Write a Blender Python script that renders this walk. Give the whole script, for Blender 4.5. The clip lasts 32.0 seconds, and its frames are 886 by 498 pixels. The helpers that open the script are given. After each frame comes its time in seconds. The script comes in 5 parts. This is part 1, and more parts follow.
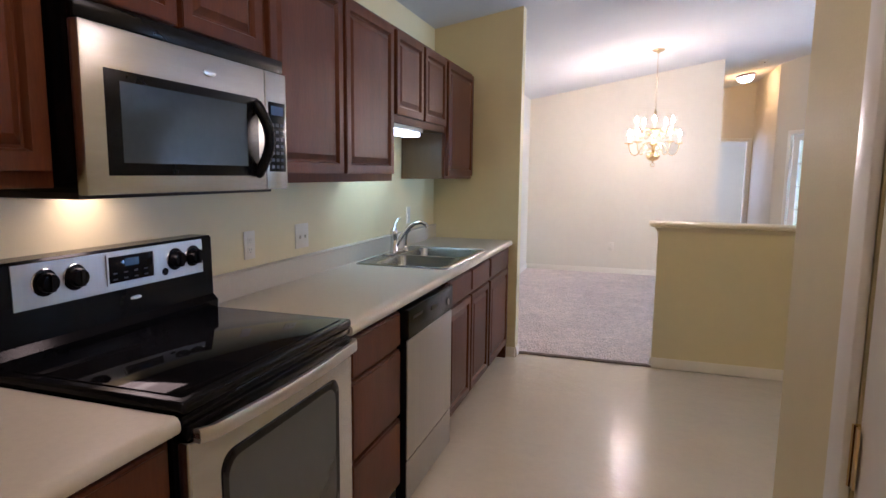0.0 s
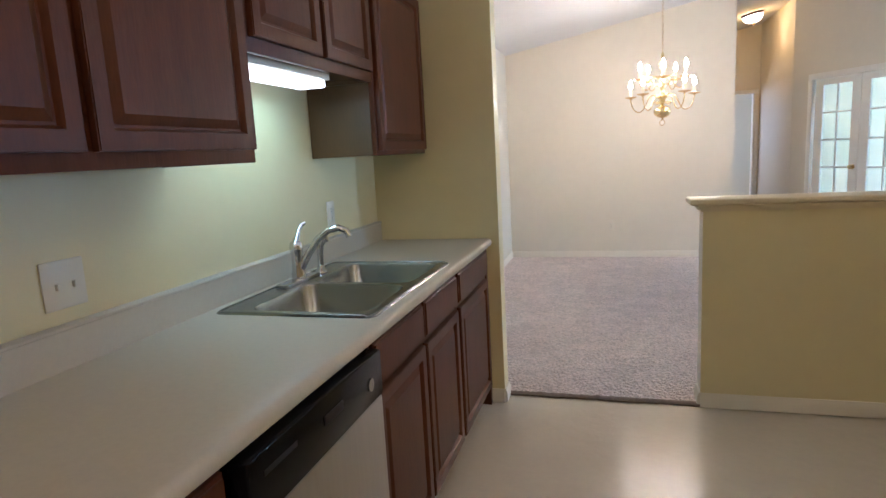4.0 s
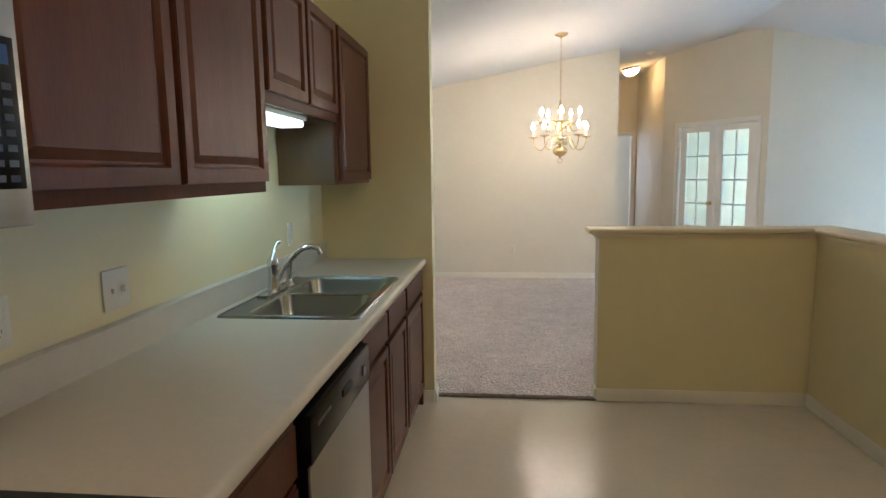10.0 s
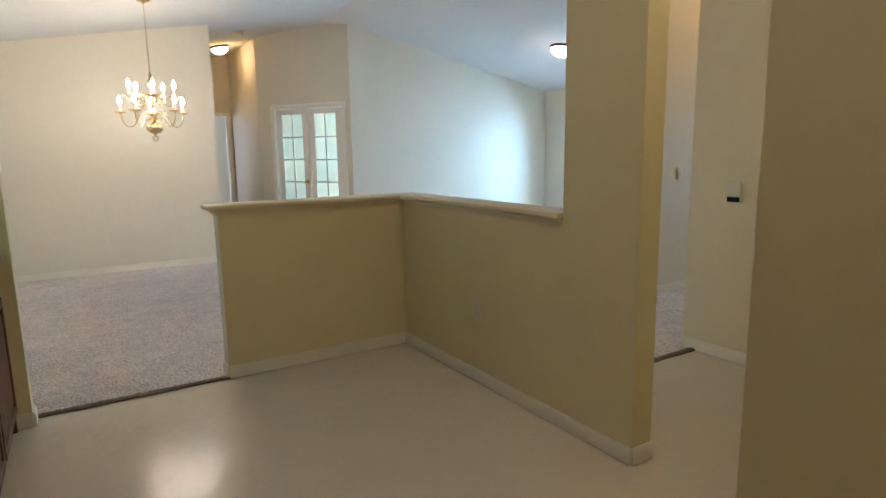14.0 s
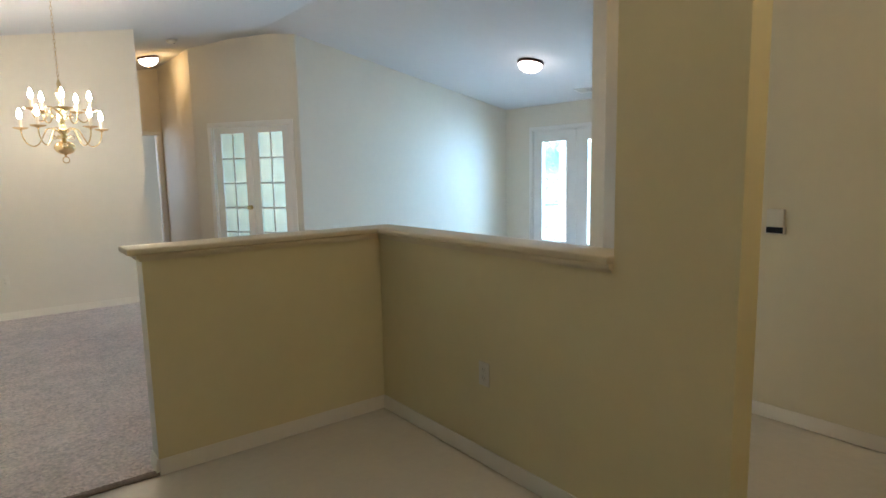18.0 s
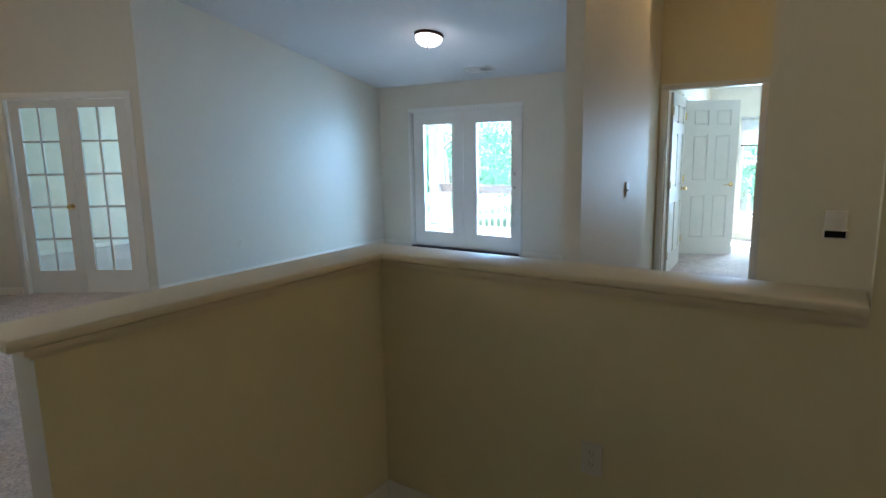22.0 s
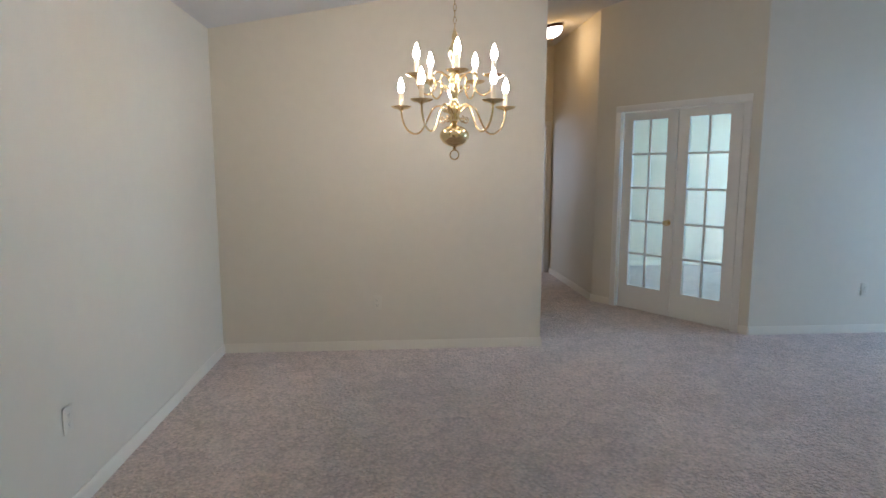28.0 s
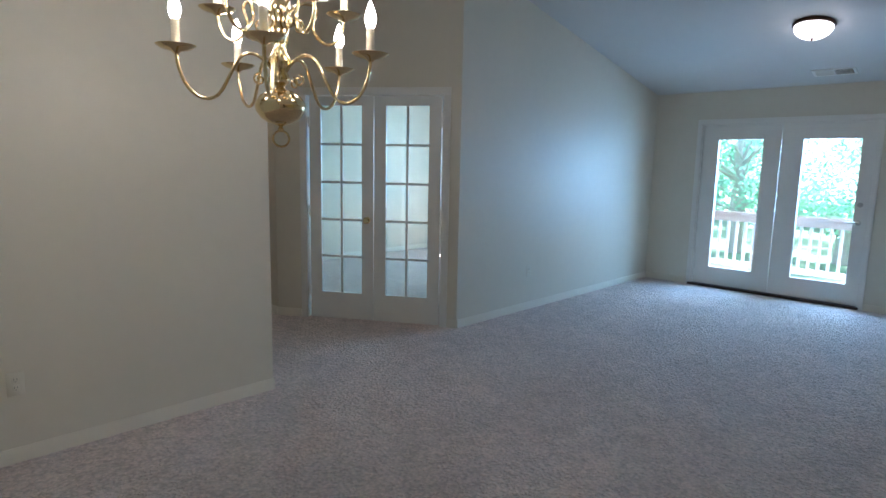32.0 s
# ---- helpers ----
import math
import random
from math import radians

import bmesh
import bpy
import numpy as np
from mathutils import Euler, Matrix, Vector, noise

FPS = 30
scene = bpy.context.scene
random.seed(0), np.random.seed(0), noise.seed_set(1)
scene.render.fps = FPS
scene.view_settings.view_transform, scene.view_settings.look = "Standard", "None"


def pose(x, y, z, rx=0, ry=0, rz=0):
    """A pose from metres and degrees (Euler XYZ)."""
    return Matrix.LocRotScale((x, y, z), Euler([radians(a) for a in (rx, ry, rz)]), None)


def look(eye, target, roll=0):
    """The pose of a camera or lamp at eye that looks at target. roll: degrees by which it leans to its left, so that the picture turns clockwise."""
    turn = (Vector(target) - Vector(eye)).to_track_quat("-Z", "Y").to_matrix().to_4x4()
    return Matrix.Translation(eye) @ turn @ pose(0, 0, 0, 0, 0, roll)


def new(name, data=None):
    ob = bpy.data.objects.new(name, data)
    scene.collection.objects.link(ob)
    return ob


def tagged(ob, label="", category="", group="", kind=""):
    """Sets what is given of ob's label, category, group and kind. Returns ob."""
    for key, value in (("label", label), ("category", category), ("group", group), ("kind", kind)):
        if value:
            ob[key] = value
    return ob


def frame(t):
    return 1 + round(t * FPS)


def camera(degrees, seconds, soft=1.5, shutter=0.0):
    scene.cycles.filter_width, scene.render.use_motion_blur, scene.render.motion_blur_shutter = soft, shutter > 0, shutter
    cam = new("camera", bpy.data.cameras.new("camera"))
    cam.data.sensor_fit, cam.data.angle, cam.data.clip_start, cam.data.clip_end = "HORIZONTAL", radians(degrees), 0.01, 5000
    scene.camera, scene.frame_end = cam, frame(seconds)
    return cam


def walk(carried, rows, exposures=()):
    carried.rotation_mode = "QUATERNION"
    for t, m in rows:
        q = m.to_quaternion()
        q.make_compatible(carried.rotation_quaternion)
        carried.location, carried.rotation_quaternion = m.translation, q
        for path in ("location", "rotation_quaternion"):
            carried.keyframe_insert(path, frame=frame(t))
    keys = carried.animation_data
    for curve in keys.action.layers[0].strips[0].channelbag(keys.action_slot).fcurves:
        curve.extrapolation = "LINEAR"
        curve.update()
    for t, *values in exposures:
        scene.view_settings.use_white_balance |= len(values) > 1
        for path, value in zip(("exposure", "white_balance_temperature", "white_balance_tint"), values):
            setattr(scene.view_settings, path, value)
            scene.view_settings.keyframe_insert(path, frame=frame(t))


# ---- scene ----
cam = camera(74.0, 32.0)
PATH = [
    (0, (0.737, 0.249, 1.411), (0.131, 2.138, 1.157), 0.6),
    (0.5, (0.651, 0.398, 1.437), (0.084, 2.295, 1.156), 1.8),
    (1, (0.581, 0.529, 1.409), (-0.009, 2.412, 1.082), 1.5),
    (1.5, (0.506, 0.675, 1.386), (0.065, 2.583, 0.981), -1.5),
    (2, (0.5, 0.89, 1.346), (0.148, 2.806, 0.894), -0.3),
    (2.5, (0.539, 1.085, 1.373), (0.077, 2.978, 0.924), -0.6),
    (3, (0.494, 1.309, 1.381), (-0.012, 3.199, 0.966), -2.4),
    (3.5, (0.496, 1.468, 1.351), (-0.035, 3.362, 0.987), -3.8),
    (5.5, (0.526, 2.024, 1.457), (-0.156, 3.89, 1.221), 0.5),
    (6, (0.53, 2.042, 1.441), (-0.157, 3.908, 1.228), -0.2),
    (6.5, (0.413, 1.989, 1.446), (-0.005, 3.936, 1.264), -2.7),
    (7, (0.401, 1.845, 1.445), (0.124, 3.815, 1.232), -0.8),
    (7.5, (0.405, 1.658, 1.446), (0.177, 3.632, 1.217), -0.7),
    (8, (0.317, 1.545, 1.444), (0.144, 3.523, 1.206), -1.0),
    (8.5, (0.245, 1.43, 1.47), (0.01, 3.403, 1.242), -1.8),
    (9, (0.281, 1.295, 1.451), (-0.06, 3.256, 1.26), 0.3),
    (9.5, (0.321, 1.174, 1.42), (-0.028, 3.126, 1.155), -0.6),
    (10, (0.351, 1.14, 1.427), (0.146, 3.113, 1.17), -0.8),
    (10.5, (0.325, 1.164, 1.44), (0.329, 3.147, 1.178), -0.8),
    (11, (0.291, 1.197, 1.444), (0.577, 3.162, 1.203), -1.6),
    (11.5, (0.306, 1.231, 1.481), (0.981, 3.089, 1.174), -0.7),
    (12, (0.338, 1.432, 1.376), (1.179, 3.222, 1.077), -2.5),
    (12.5, (0.305, 1.396, 1.376), (1.28, 3.119, 1.088), -1.8),
    (13, (0.223, 1.274, 1.379), (1.24, 2.964, 1.048), -1.3),
    (13.5, (0.228, 1.166, 1.378), (1.222, 2.87, 1.052), -1.3),
    (14, (0.218, 1.09, 1.376), (1.262, 2.764, 1.047), -0.9),
    (14.5, (0.2, 1.046, 1.372), (1.272, 2.703, 1.049), -1.5),
    (16.5, (0.309, 1.302, 1.387), (1.43, 2.939, 1.132), -1.1),
    (17, (0.402, 1.419, 1.381), (1.516, 3.061, 1.134), -0.0),
    (17.5, (0.452, 1.545, 1.435), (1.532, 3.206, 1.164), -0.5),
    (18, (0.402, 1.857, 1.396), (1.613, 3.426, 1.132), -1.1),
    (18.5, (0.479, 2.011, 1.436), (1.723, 3.555, 1.179), 0.4),
    (19, (0.428, 2.343, 1.398), (1.645, 3.911, 1.154), -0.1),
    (19.5, (0.359, 2.502, 1.437), (1.641, 4.013, 1.166), -1.9),
    (20, (0.39, 2.728, 1.438), (1.789, 4.131, 1.161), -0.8),
    (20.5, (0.49, 2.858, 1.466), (1.912, 4.242, 1.216), -0.8),
    (21, (0.426, 2.969, 1.491), (1.921, 4.269, 1.214), -1.0),
    (21.5, (0.291, 3.068, 1.517), (1.872, 4.251, 1.2), -1.1),
    (22, (0.388, 3.218, 1.484), (2.014, 4.332, 1.145), -1.0),
    (22.5, (0.512, 3.375, 1.511), (2.151, 4.482, 1.215), -0.7),
    (23, (0.437, 3.618, 1.507), (2.124, 4.654, 1.227), -1.4),
    (23.5, (0.461, 3.712, 1.526), (2.191, 4.678, 1.254), -0.8),
    (24, (0.431, 3.907, 1.528), (2.084, 5.001, 1.258), -0.6),
    (24.5, (0.454, 3.967, 1.531), (1.876, 5.35, 1.269), -0.5),
    (25, (0.428, 3.987, 1.536), (1.63, 5.566, 1.294), 0.0),
    (25.5, (0.456, 4.093, 1.475), (1.294, 5.895, 1.245), -0.4),
    (26, (0.426, 4.212, 1.469), (0.913, 6.138, 1.241), 0.2),
    (26.5, (0.424, 4.361, 1.532), (0.726, 6.332, 1.385), -0.1),
    (28.5, (0.671, 4.35, 1.408), (0.825, 6.317, 1.078), 0.1),
    (29, (0.607, 4.423, 1.366), (0.798, 6.379, 0.997), -0.2),
    (29.5, (0.43, 4.552, 1.37), (0.855, 6.48, 1.049), -1.6),
    (30, (0.316, 4.886, 1.377), (0.984, 6.749, 1.091), -1.8),
    (30.5, (0.221, 5.211, 1.412), (0.956, 7.055, 1.166), 0.4),
    (31, (0.064, 5.477, 1.449), (1.071, 7.177, 1.143), -1.7),
    (31.5, (0.039, 5.647, 1.463), (1.268, 7.194, 1.153), 0.1),
    (32, (-0.038, 5.734, 1.474), (1.383, 7.111, 1.183), 1.2),
]
EXPOSURES = [(0.0, 5.3, 5450, 35), (3.0, 5.22, 5450, 31), (6.0, 4.8, 5830, 23), (9.0, 4.92, 5850, 22), (13.0, 4.82, 5820, 20), (17.0, 4.77, 5800, 19), (20.0, 4.2, 5450, 18), (21.0, 4.0, 5400, 19), (22.0, 3.92, 5400, 20), (24.0, 3.4, 5120, 18), (25.0, 3.53, 5250, 20), (26.0, 3.82, 5550, 22), (28.5, 4.22, 5500, 24), (30.0, 4.15, 5560, 23), (30.5, 4.1, 5530, 22), (31.0, 3.95, 5500, 22), (32.0, 3.67, 5230, 20)]
walk(cam, [(t, look(eye, target, roll)) for t, eye, target, roll in PATH], EXPOSURES)

# ---- world, sun, lights, exposure ----
world = bpy.data.worlds.new("world")
scene.world = world
world.use_nodes = True
wn = world.node_tree
sky = wn.nodes.new("ShaderNodeTexSky")
sky.sky_type, sky.sun_disc, sky.sun_elevation, sky.sun_rotation = "NISHITA", False, radians(61.7), radians(108.4)
sky.air_density, sky.dust_density = 1.2, 2.0
wn.links.new(sky.outputs[0], wn.nodes["Background"].inputs[0])
wn.nodes["Background"].inputs[1].default_value = 0.07


def lamp(name, kind, m, power, colour=(1, 1, 1), **sizes):
    data = bpy.data.lights.new(name, kind)
    data.energy, data.color = power, colour
    for key, value in sizes.items():
        if key == "angle":
            data.angle = value
        elif key == "size":
            data.size = value
        elif key == "size_y":
            data.shape, data.size_y = "RECTANGLE", value
        elif key == "radius":
            data.shadow_soft_size = value
    ob = new(name, data)
    ob.matrix_world = m
    return ob


DAY = (0.38, 0.70, 0.97)
WARM = (1.0, 0.74, 0.36)
lamp("sun", "SUN", look((0, 0, 0), (-0.45, 0.15, -0.88)), 3.6, (1.0, 0.95, 0.86), angle=radians(0.6))
lamp("patio_daylight", "AREA", look((8.16, 7.72, 1.32), (5.0, 7.75, -0.5)), 9.8, DAY, size=1.3, size_y=1.2)
lamp("study_daylight", "AREA", look((7.40, 11.2, 1.45), (3.0, 11.2, 1.2)), 4.6, (0.40, 0.72, 0.95), size=1.6, size_y=1.4)
lamp("bedroom_daylight", "AREA", look((10.30, 4.24, 1.15), (7.0, 4.2, 0.85)), 7.6, (0.57, 0.83, 0.94), size=0.66, size_y=1.3)
# Fill lamp added to brighten the far room, which has no window.
lamp("far_room_daylight", "AREA", look((1.05, 14.2, 1.5), (3.0, 14.0, 1.2)), 1.1, (0.74, 0.90, 1.0), size=0.9, size_y=1.2)
CHX, CHY, CHZ = 0.93, 7.375, 1.512
for k in range(5):
    a = radians(72 * k + 15.8)
    lamp("chandelier_bulb_light", "POINT", pose(CHX + 0.285 * math.cos(a), CHY + 0.285 * math.sin(a), CHZ + 0.39), 0.055, WARM, radius=0.018)
    a = radians(72 * k + 51.8)
    lamp("chandelier_bulb_light", "POINT", pose(CHX + 0.20 * math.cos(a), CHY + 0.20 * math.sin(a), CHZ + 0.55), 0.013, WARM, radius=0.018)
lamp("living_lamp_light", "POINT", pose(5.92, 7.146, 2.56), 0.15, (1, 0.88, 0.72), radius=0.10)
lamp("north_hall_lamp_light", "POINT", pose(2.38, 11.12, 2.88), 0.32, (1, 0.57, 0.11), radius=0.08)
lamp("east_hall_lamp_light", "POINT", pose(5.6, 4.05, 2.88), 0.32, (1, 0.58, 0.10), radius=0.08)
lamp("sink_tube_light", "AREA", look((-0.60, 3.42, 1.628), (-0.60, 3.42, 0)), 0.044, (0.42, 0.92, 1.0), size=0.06, size_y=0.5)
lamp("cooktop_light", "AREA", look((-0.63, 1.52, 1.3415), (-0.66, 1.52, 0)), 0.03, (1, 0.76, 0.54), size=0.14, size_y=0.34)
# Assumed lamp, out of view, added to brighten the worktop and kitchen walls.
lamp("kitchen_lamp_light", "POINT", pose(0.38, 1.05, 2.56), 0.34, (1, 0.79, 0.48), radius=0.12)
# Unseen lamp, assumed from the light on the thermostat wall and column.
lamp("nook_lamp_light", "POINT", pose(2.05, 2.25, 2.85), 0.46, (1, 0.79, 0.48), radius=0.12)


# ---- materials ----
def material(name, colour, rough=0.5, metal=0.0, vary=0.0, scale=8.0, bump=0.0, bump_scale=60.0, spec=0.5, coat=0.0, stretch=(1, 1, 1), tint=None, rough_vary=0.0):
    """A surface with stains at one scale, grain at another and fine relief."""
    mat = bpy.data.materials.new(name)
    mat.use_nodes = True
    nt = mat.node_tree
    p = nt.nodes["Principled BSDF"]
    p.inputs["Base Color"].default_value = (*colour, 1)
    p.inputs["Roughness"].default_value, p.inputs["Metallic"].default_value = rough, metal
    p.inputs["Specular IOR Level"].default_value, p.inputs["Coat Weight"].default_value = spec, coat
    co = nt.nodes.new("ShaderNodeTexCoord")
    mp = nt.nodes.new("ShaderNodeMapping")
    mp.inputs["Scale"].default_value = stretch
    nt.links.new(co.outputs["Object"], mp.inputs["Vector"])
    if vary:
        big = nt.nodes.new("ShaderNodeTexNoise")
        big.inputs["Scale"].default_value, big.inputs["Detail"].default_value = scale, 6
        fine = nt.nodes.new("ShaderNodeTexNoise")
        fine.inputs["Scale"].default_value, fine.inputs["Detail"].default_value = scale * 9, 4
        add = nt.nodes.new("ShaderNodeMath")
        add.operation = "MULTIPLY_ADD"
        add.inputs[1].default_value = 0.6
        mul = nt.nodes.new("ShaderNodeMath")
        mul.operation = "MULTIPLY"
        mul.inputs[1].default_value = 0.4
        ramp = nt.nodes.new("ShaderNodeValToRGB")
        dark = tint or tuple(c * (1 - vary) for c in colour)
        light = tuple(min(1, c * (1 + vary * 0.7)) for c in colour)
        ramp.color_ramp.elements[0].position, ramp.color_ramp.elements[1].position = 0.30, 0.72
        ramp.color_ramp.elements[0].color, ramp.color_ramp.elements[1].color = (*dark, 1), (*light, 1)
        for node in (big, fine):
            nt.links.new(mp.outputs[0], node.inputs["Vector"])
        nt.links.new(fine.outputs[0], mul.inputs[0])
        nt.links.new(big.outputs[0], add.inputs[0])
        nt.links.new(mul.outputs[0], add.inputs[2])
        nt.links.new(add.outputs[0], ramp.inputs[0])
        nt.links.new(ramp.outputs[0], p.inputs["Base Color"])
        if rough_vary:
            rr = nt.nodes.new("ShaderNodeMapRange")
            rr.inputs["From Min"].default_value, rr.inputs["From Max"].default_value = 0.3, 0.7
            rr.inputs["To Min"].default_value, rr.inputs["To Max"].default_value = max(0.02, rough - rough_vary), rough + rough_vary
            nt.links.new(big.outputs[0], rr.inputs["Value"])
            nt.links.new(rr.outputs[0], p.inputs["Roughness"])
    if bump:
        tex = nt.nodes.new("ShaderNodeTexNoise")
        tex.inputs["Scale"].default_value, tex.inputs["Detail"].default_value = bump_scale, 5
        b = nt.nodes.new("ShaderNodeBump")
        b.inputs["Strength"].default_value, b.inputs["Distance"].default_value = bump, 0.01
        nt.links.new(mp.outputs[0], tex.inputs["Vector"])
        nt.links.new(tex.outputs[0], b.inputs["Height"])
        nt.links.new(b.outputs[0], p.inputs["Normal"])
    return mat


def glow(name, colour, power):
    mat = bpy.data.materials.new(name)
    mat.use_nodes = True
    p = mat.node_tree.nodes["Principled BSDF"]
    p.inputs["Base Color"].default_value = (*[c * min(1, power) for c in colour], 1)
    p.inputs["Emission Color"].default_value = (*colour, 1)
    p.inputs["Emission Strength"].default_value = power
    return mat


def clear_glass(name, colour=(1, 1, 1), rough=0.0, see=0.92):
    """Thin pane: mostly clear, with a mirror's sheen."""
    mat = bpy.data.materials.new(name)
    mat.use_nodes = True
    nt = mat.node_tree
    nt.nodes.remove(nt.nodes["Principled BSDF"])
    out = nt.nodes["Material Output"]
    a = nt.nodes.new("ShaderNodeBsdfTransparent")
    a.inputs[0].default_value = (*colour, 1)
    g = nt.nodes.new("ShaderNodeBsdfGlossy")
    g.inputs["Roughness"].default_value = rough
    mix = nt.nodes.new("ShaderNodeMixShader")
    mix.inputs[0].default_value = 1 - see
    nt.links.new(a.outputs[0], mix.inputs[1])
    nt.links.new(g.outputs[0], mix.inputs[2])
    nt.links.new(mix.outputs[0], out.inputs[0])
    return mat


def carpet(name, colour):
    """Cut pile: twisted tufts a centimetre or two apart, foot-worn and brushed into lighter and darker swathes; shade
    between tufts is put into the colour.
    """
    mat = material(name, colour, 0.95, spec=0.1)
    nt = mat.node_tree
    p = nt.nodes["Principled BSDF"]
    p.inputs["Sheen Weight"].default_value, p.inputs["Sheen Roughness"].default_value = 0.2, 0.6
    co = nt.nodes.new("ShaderNodeTexCoord")

    def noise(scale, detail, distortion=0.0):
        node = nt.nodes.new("ShaderNodeTexNoise")
        node.inputs["Scale"].default_value, node.inputs["Detail"].default_value, node.inputs["Distortion"].default_value = scale, detail, distortion
        nt.links.new(co.outputs["Object"], node.inputs["Vector"])
        return node.outputs[0]

    def blend(value, factor, base):
        node = nt.nodes.new("ShaderNodeMath")
        node.operation = "MULTIPLY_ADD"
        node.inputs[1].default_value = factor
        nt.links.new(value, node.inputs[0])
        if isinstance(base, float):
            node.inputs[2].default_value = base
        else:
            nt.links.new(base, node.inputs[2])
        return node.outputs[0]

    tuft = nt.nodes.new("ShaderNodeTexVoronoi")
    tuft.inputs["Scale"].default_value, tuft.inputs["Randomness"].default_value = 46, 1.0
    nt.links.new(co.outputs["Object"], tuft.inputs["Vector"])
    curl = noise(23, 3, 2.2)
    clump = noise(9, 3, 1.0)
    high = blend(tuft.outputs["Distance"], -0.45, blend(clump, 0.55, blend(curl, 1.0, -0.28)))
    bump = nt.nodes.new("ShaderNodeBump")
    bump.inputs["Strength"].default_value, bump.inputs["Distance"].default_value = 1.0, 0.029
    nt.links.new(high, bump.inputs["Height"])
    nt.links.new(bump.outputs[0], p.inputs["Normal"])
    # Pile height also drives the colour, painting shade into the hollows.
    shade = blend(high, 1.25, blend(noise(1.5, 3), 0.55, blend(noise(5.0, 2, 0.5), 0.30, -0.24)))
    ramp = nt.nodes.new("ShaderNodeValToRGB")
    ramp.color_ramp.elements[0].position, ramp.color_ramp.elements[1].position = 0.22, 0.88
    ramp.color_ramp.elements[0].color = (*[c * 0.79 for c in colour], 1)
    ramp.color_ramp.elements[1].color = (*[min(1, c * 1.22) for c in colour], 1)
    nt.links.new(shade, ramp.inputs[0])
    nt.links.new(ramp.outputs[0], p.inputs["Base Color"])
    return mat


def leaves(name, colour, through_light):
    """Leaves or thin slats that let some light through."""
    mat = material(name, colour, 0.55, vary=0.45, scale=1.5, spec=0.3)
    nt = mat.node_tree
    p, out = nt.nodes["Principled BSDF"], nt.nodes["Material Output"]
    back = nt.nodes.new("ShaderNodeBsdfTranslucent")
    back.inputs[0].default_value = (*[min(0.9, c * 2.0) for c in colour], 1)
    mix = nt.nodes.new("ShaderNodeMixShader")
    mix.inputs[0].default_value = through_light
    nt.links.new(p.outputs[0], mix.inputs[1])
    nt.links.new(back.outputs[0], mix.inputs[2])
    nt.links.new(mix.outputs[0], out.inputs[0])
    return mat


M_PAINT = material("cream_wall_paint", (0.70, 0.643, 0.52), 0.46, vary=0.035, scale=1.4, bump=0.06, bump_scale=160)
M_KITCHEN = material("yellow_beige_kitchen_paint", (0.72, 0.625, 0.355), 0.42, vary=0.035, scale=1.4, bump=0.06, bump_scale=160)
M_HALL = material("beige_hall_paint", (0.71, 0.632, 0.435), 0.45, vary=0.035, scale=1.4, bump=0.06, bump_scale=160)
M_CEIL = material("white_ceiling_paint", (0.64, 0.63, 0.60), 0.9, vary=0.03, scale=1.0, bump=0.35, bump_scale=110)
M_TRIM = material("white_semigloss_trim", (0.79, 0.76, 0.69), 0.34, vary=0.03, scale=4, bump=0.03, bump_scale=40)
M_BASE = material("cream_baseboard_paint", (0.77, 0.71, 0.59), 0.38, vary=0.03, scale=4, bump=0.03, bump_scale=40)
M_CAP = material("cream_cap_paint", (0.69, 0.585, 0.385), 0.44, vary=0.03, scale=4, bump=0.03, bump_scale=40)
M_VINYL = material("cream_sheet_vinyl", (0.67, 0.60, 0.475), 0.15, vary=0.05, scale=3.0, bump=0.42, bump_scale=10, rough_vary=0.05, spec=0.22)
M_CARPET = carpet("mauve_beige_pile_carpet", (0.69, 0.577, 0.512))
M_WOOD = material("dark_cherry_cabinet_wood", (0.105, 0.031, 0.0115), 0.40, spec=0.19, vary=0.30, scale=5, bump=0.05, bump_scale=30, stretch=(4, 4, 0.6), coat=0.06)
M_WOOD_SIDE = material("lighter_cabinet_side_veneer", (0.115, 0.056, 0.017), 0.40, vary=0.25, scale=5, bump=0.05, bump_scale=30, stretch=(4, 4, 0.6))
M_COUNTER = material("cream_laminate_worktop", (0.57, 0.52, 0.415), 0.42, vary=0.05, scale=70, bump=0.02, bump_scale=200)
M_STEEL = material("brushed_stainless_steel", (0.55, 0.54, 0.52), 0.27, 1.0, vary=0.10, scale=12, bump=0.03, bump_scale=90, stretch=(1, 0.12, 6))
M_SINK = material("satin_sink_steel", (0.32, 0.34, 0.325), 0.27, 1.0, vary=0.08, scale=14, bump=0.03, bump_scale=60)
M_BLACK = material("black_enamel", (0.006, 0.006, 0.007), 0.2, spec=0.16, vary=0.2, scale=6, bump=0.01, bump_scale=40)
M_GLASSTOP = material("black_ceramic_glass", (0.006, 0.006, 0.007), 0.05, vary=0.3, scale=20, spec=0.08)
M_OVENGLASS = material("smoked_oven_glass", (0.055, 0.062, 0.055), 0.09, vary=0.04, scale=3, spec=0.8)
M_SCREEN = material("microwave_mesh_window", (0.030, 0.038, 0.045), 0.018, vary=0.15, scale=4, spec=0.5)
M_DWSTEEL = material("satin_dishwasher_steel", (0.50, 0.48, 0.45), 0.42, 1.0, vary=0.06, scale=12, bump=0.02, bump_scale=90, stretch=(1, 6, 0.12))
M_NICKEL = material("satin_nickel", (0.58, 0.55, 0.50), 0.36, 1.0, vary=0.05, scale=20)
M_CHROME = material("polished_chrome", (0.72, 0.72, 0.73), 0.07, 1.0, vary=0.04, scale=20)
M_BRASS = material("polished_brass", (0.80, 0.62, 0.33), 0.085, 1.0, vary=0.10, scale=18, bump=0.02, bump_scale=50)
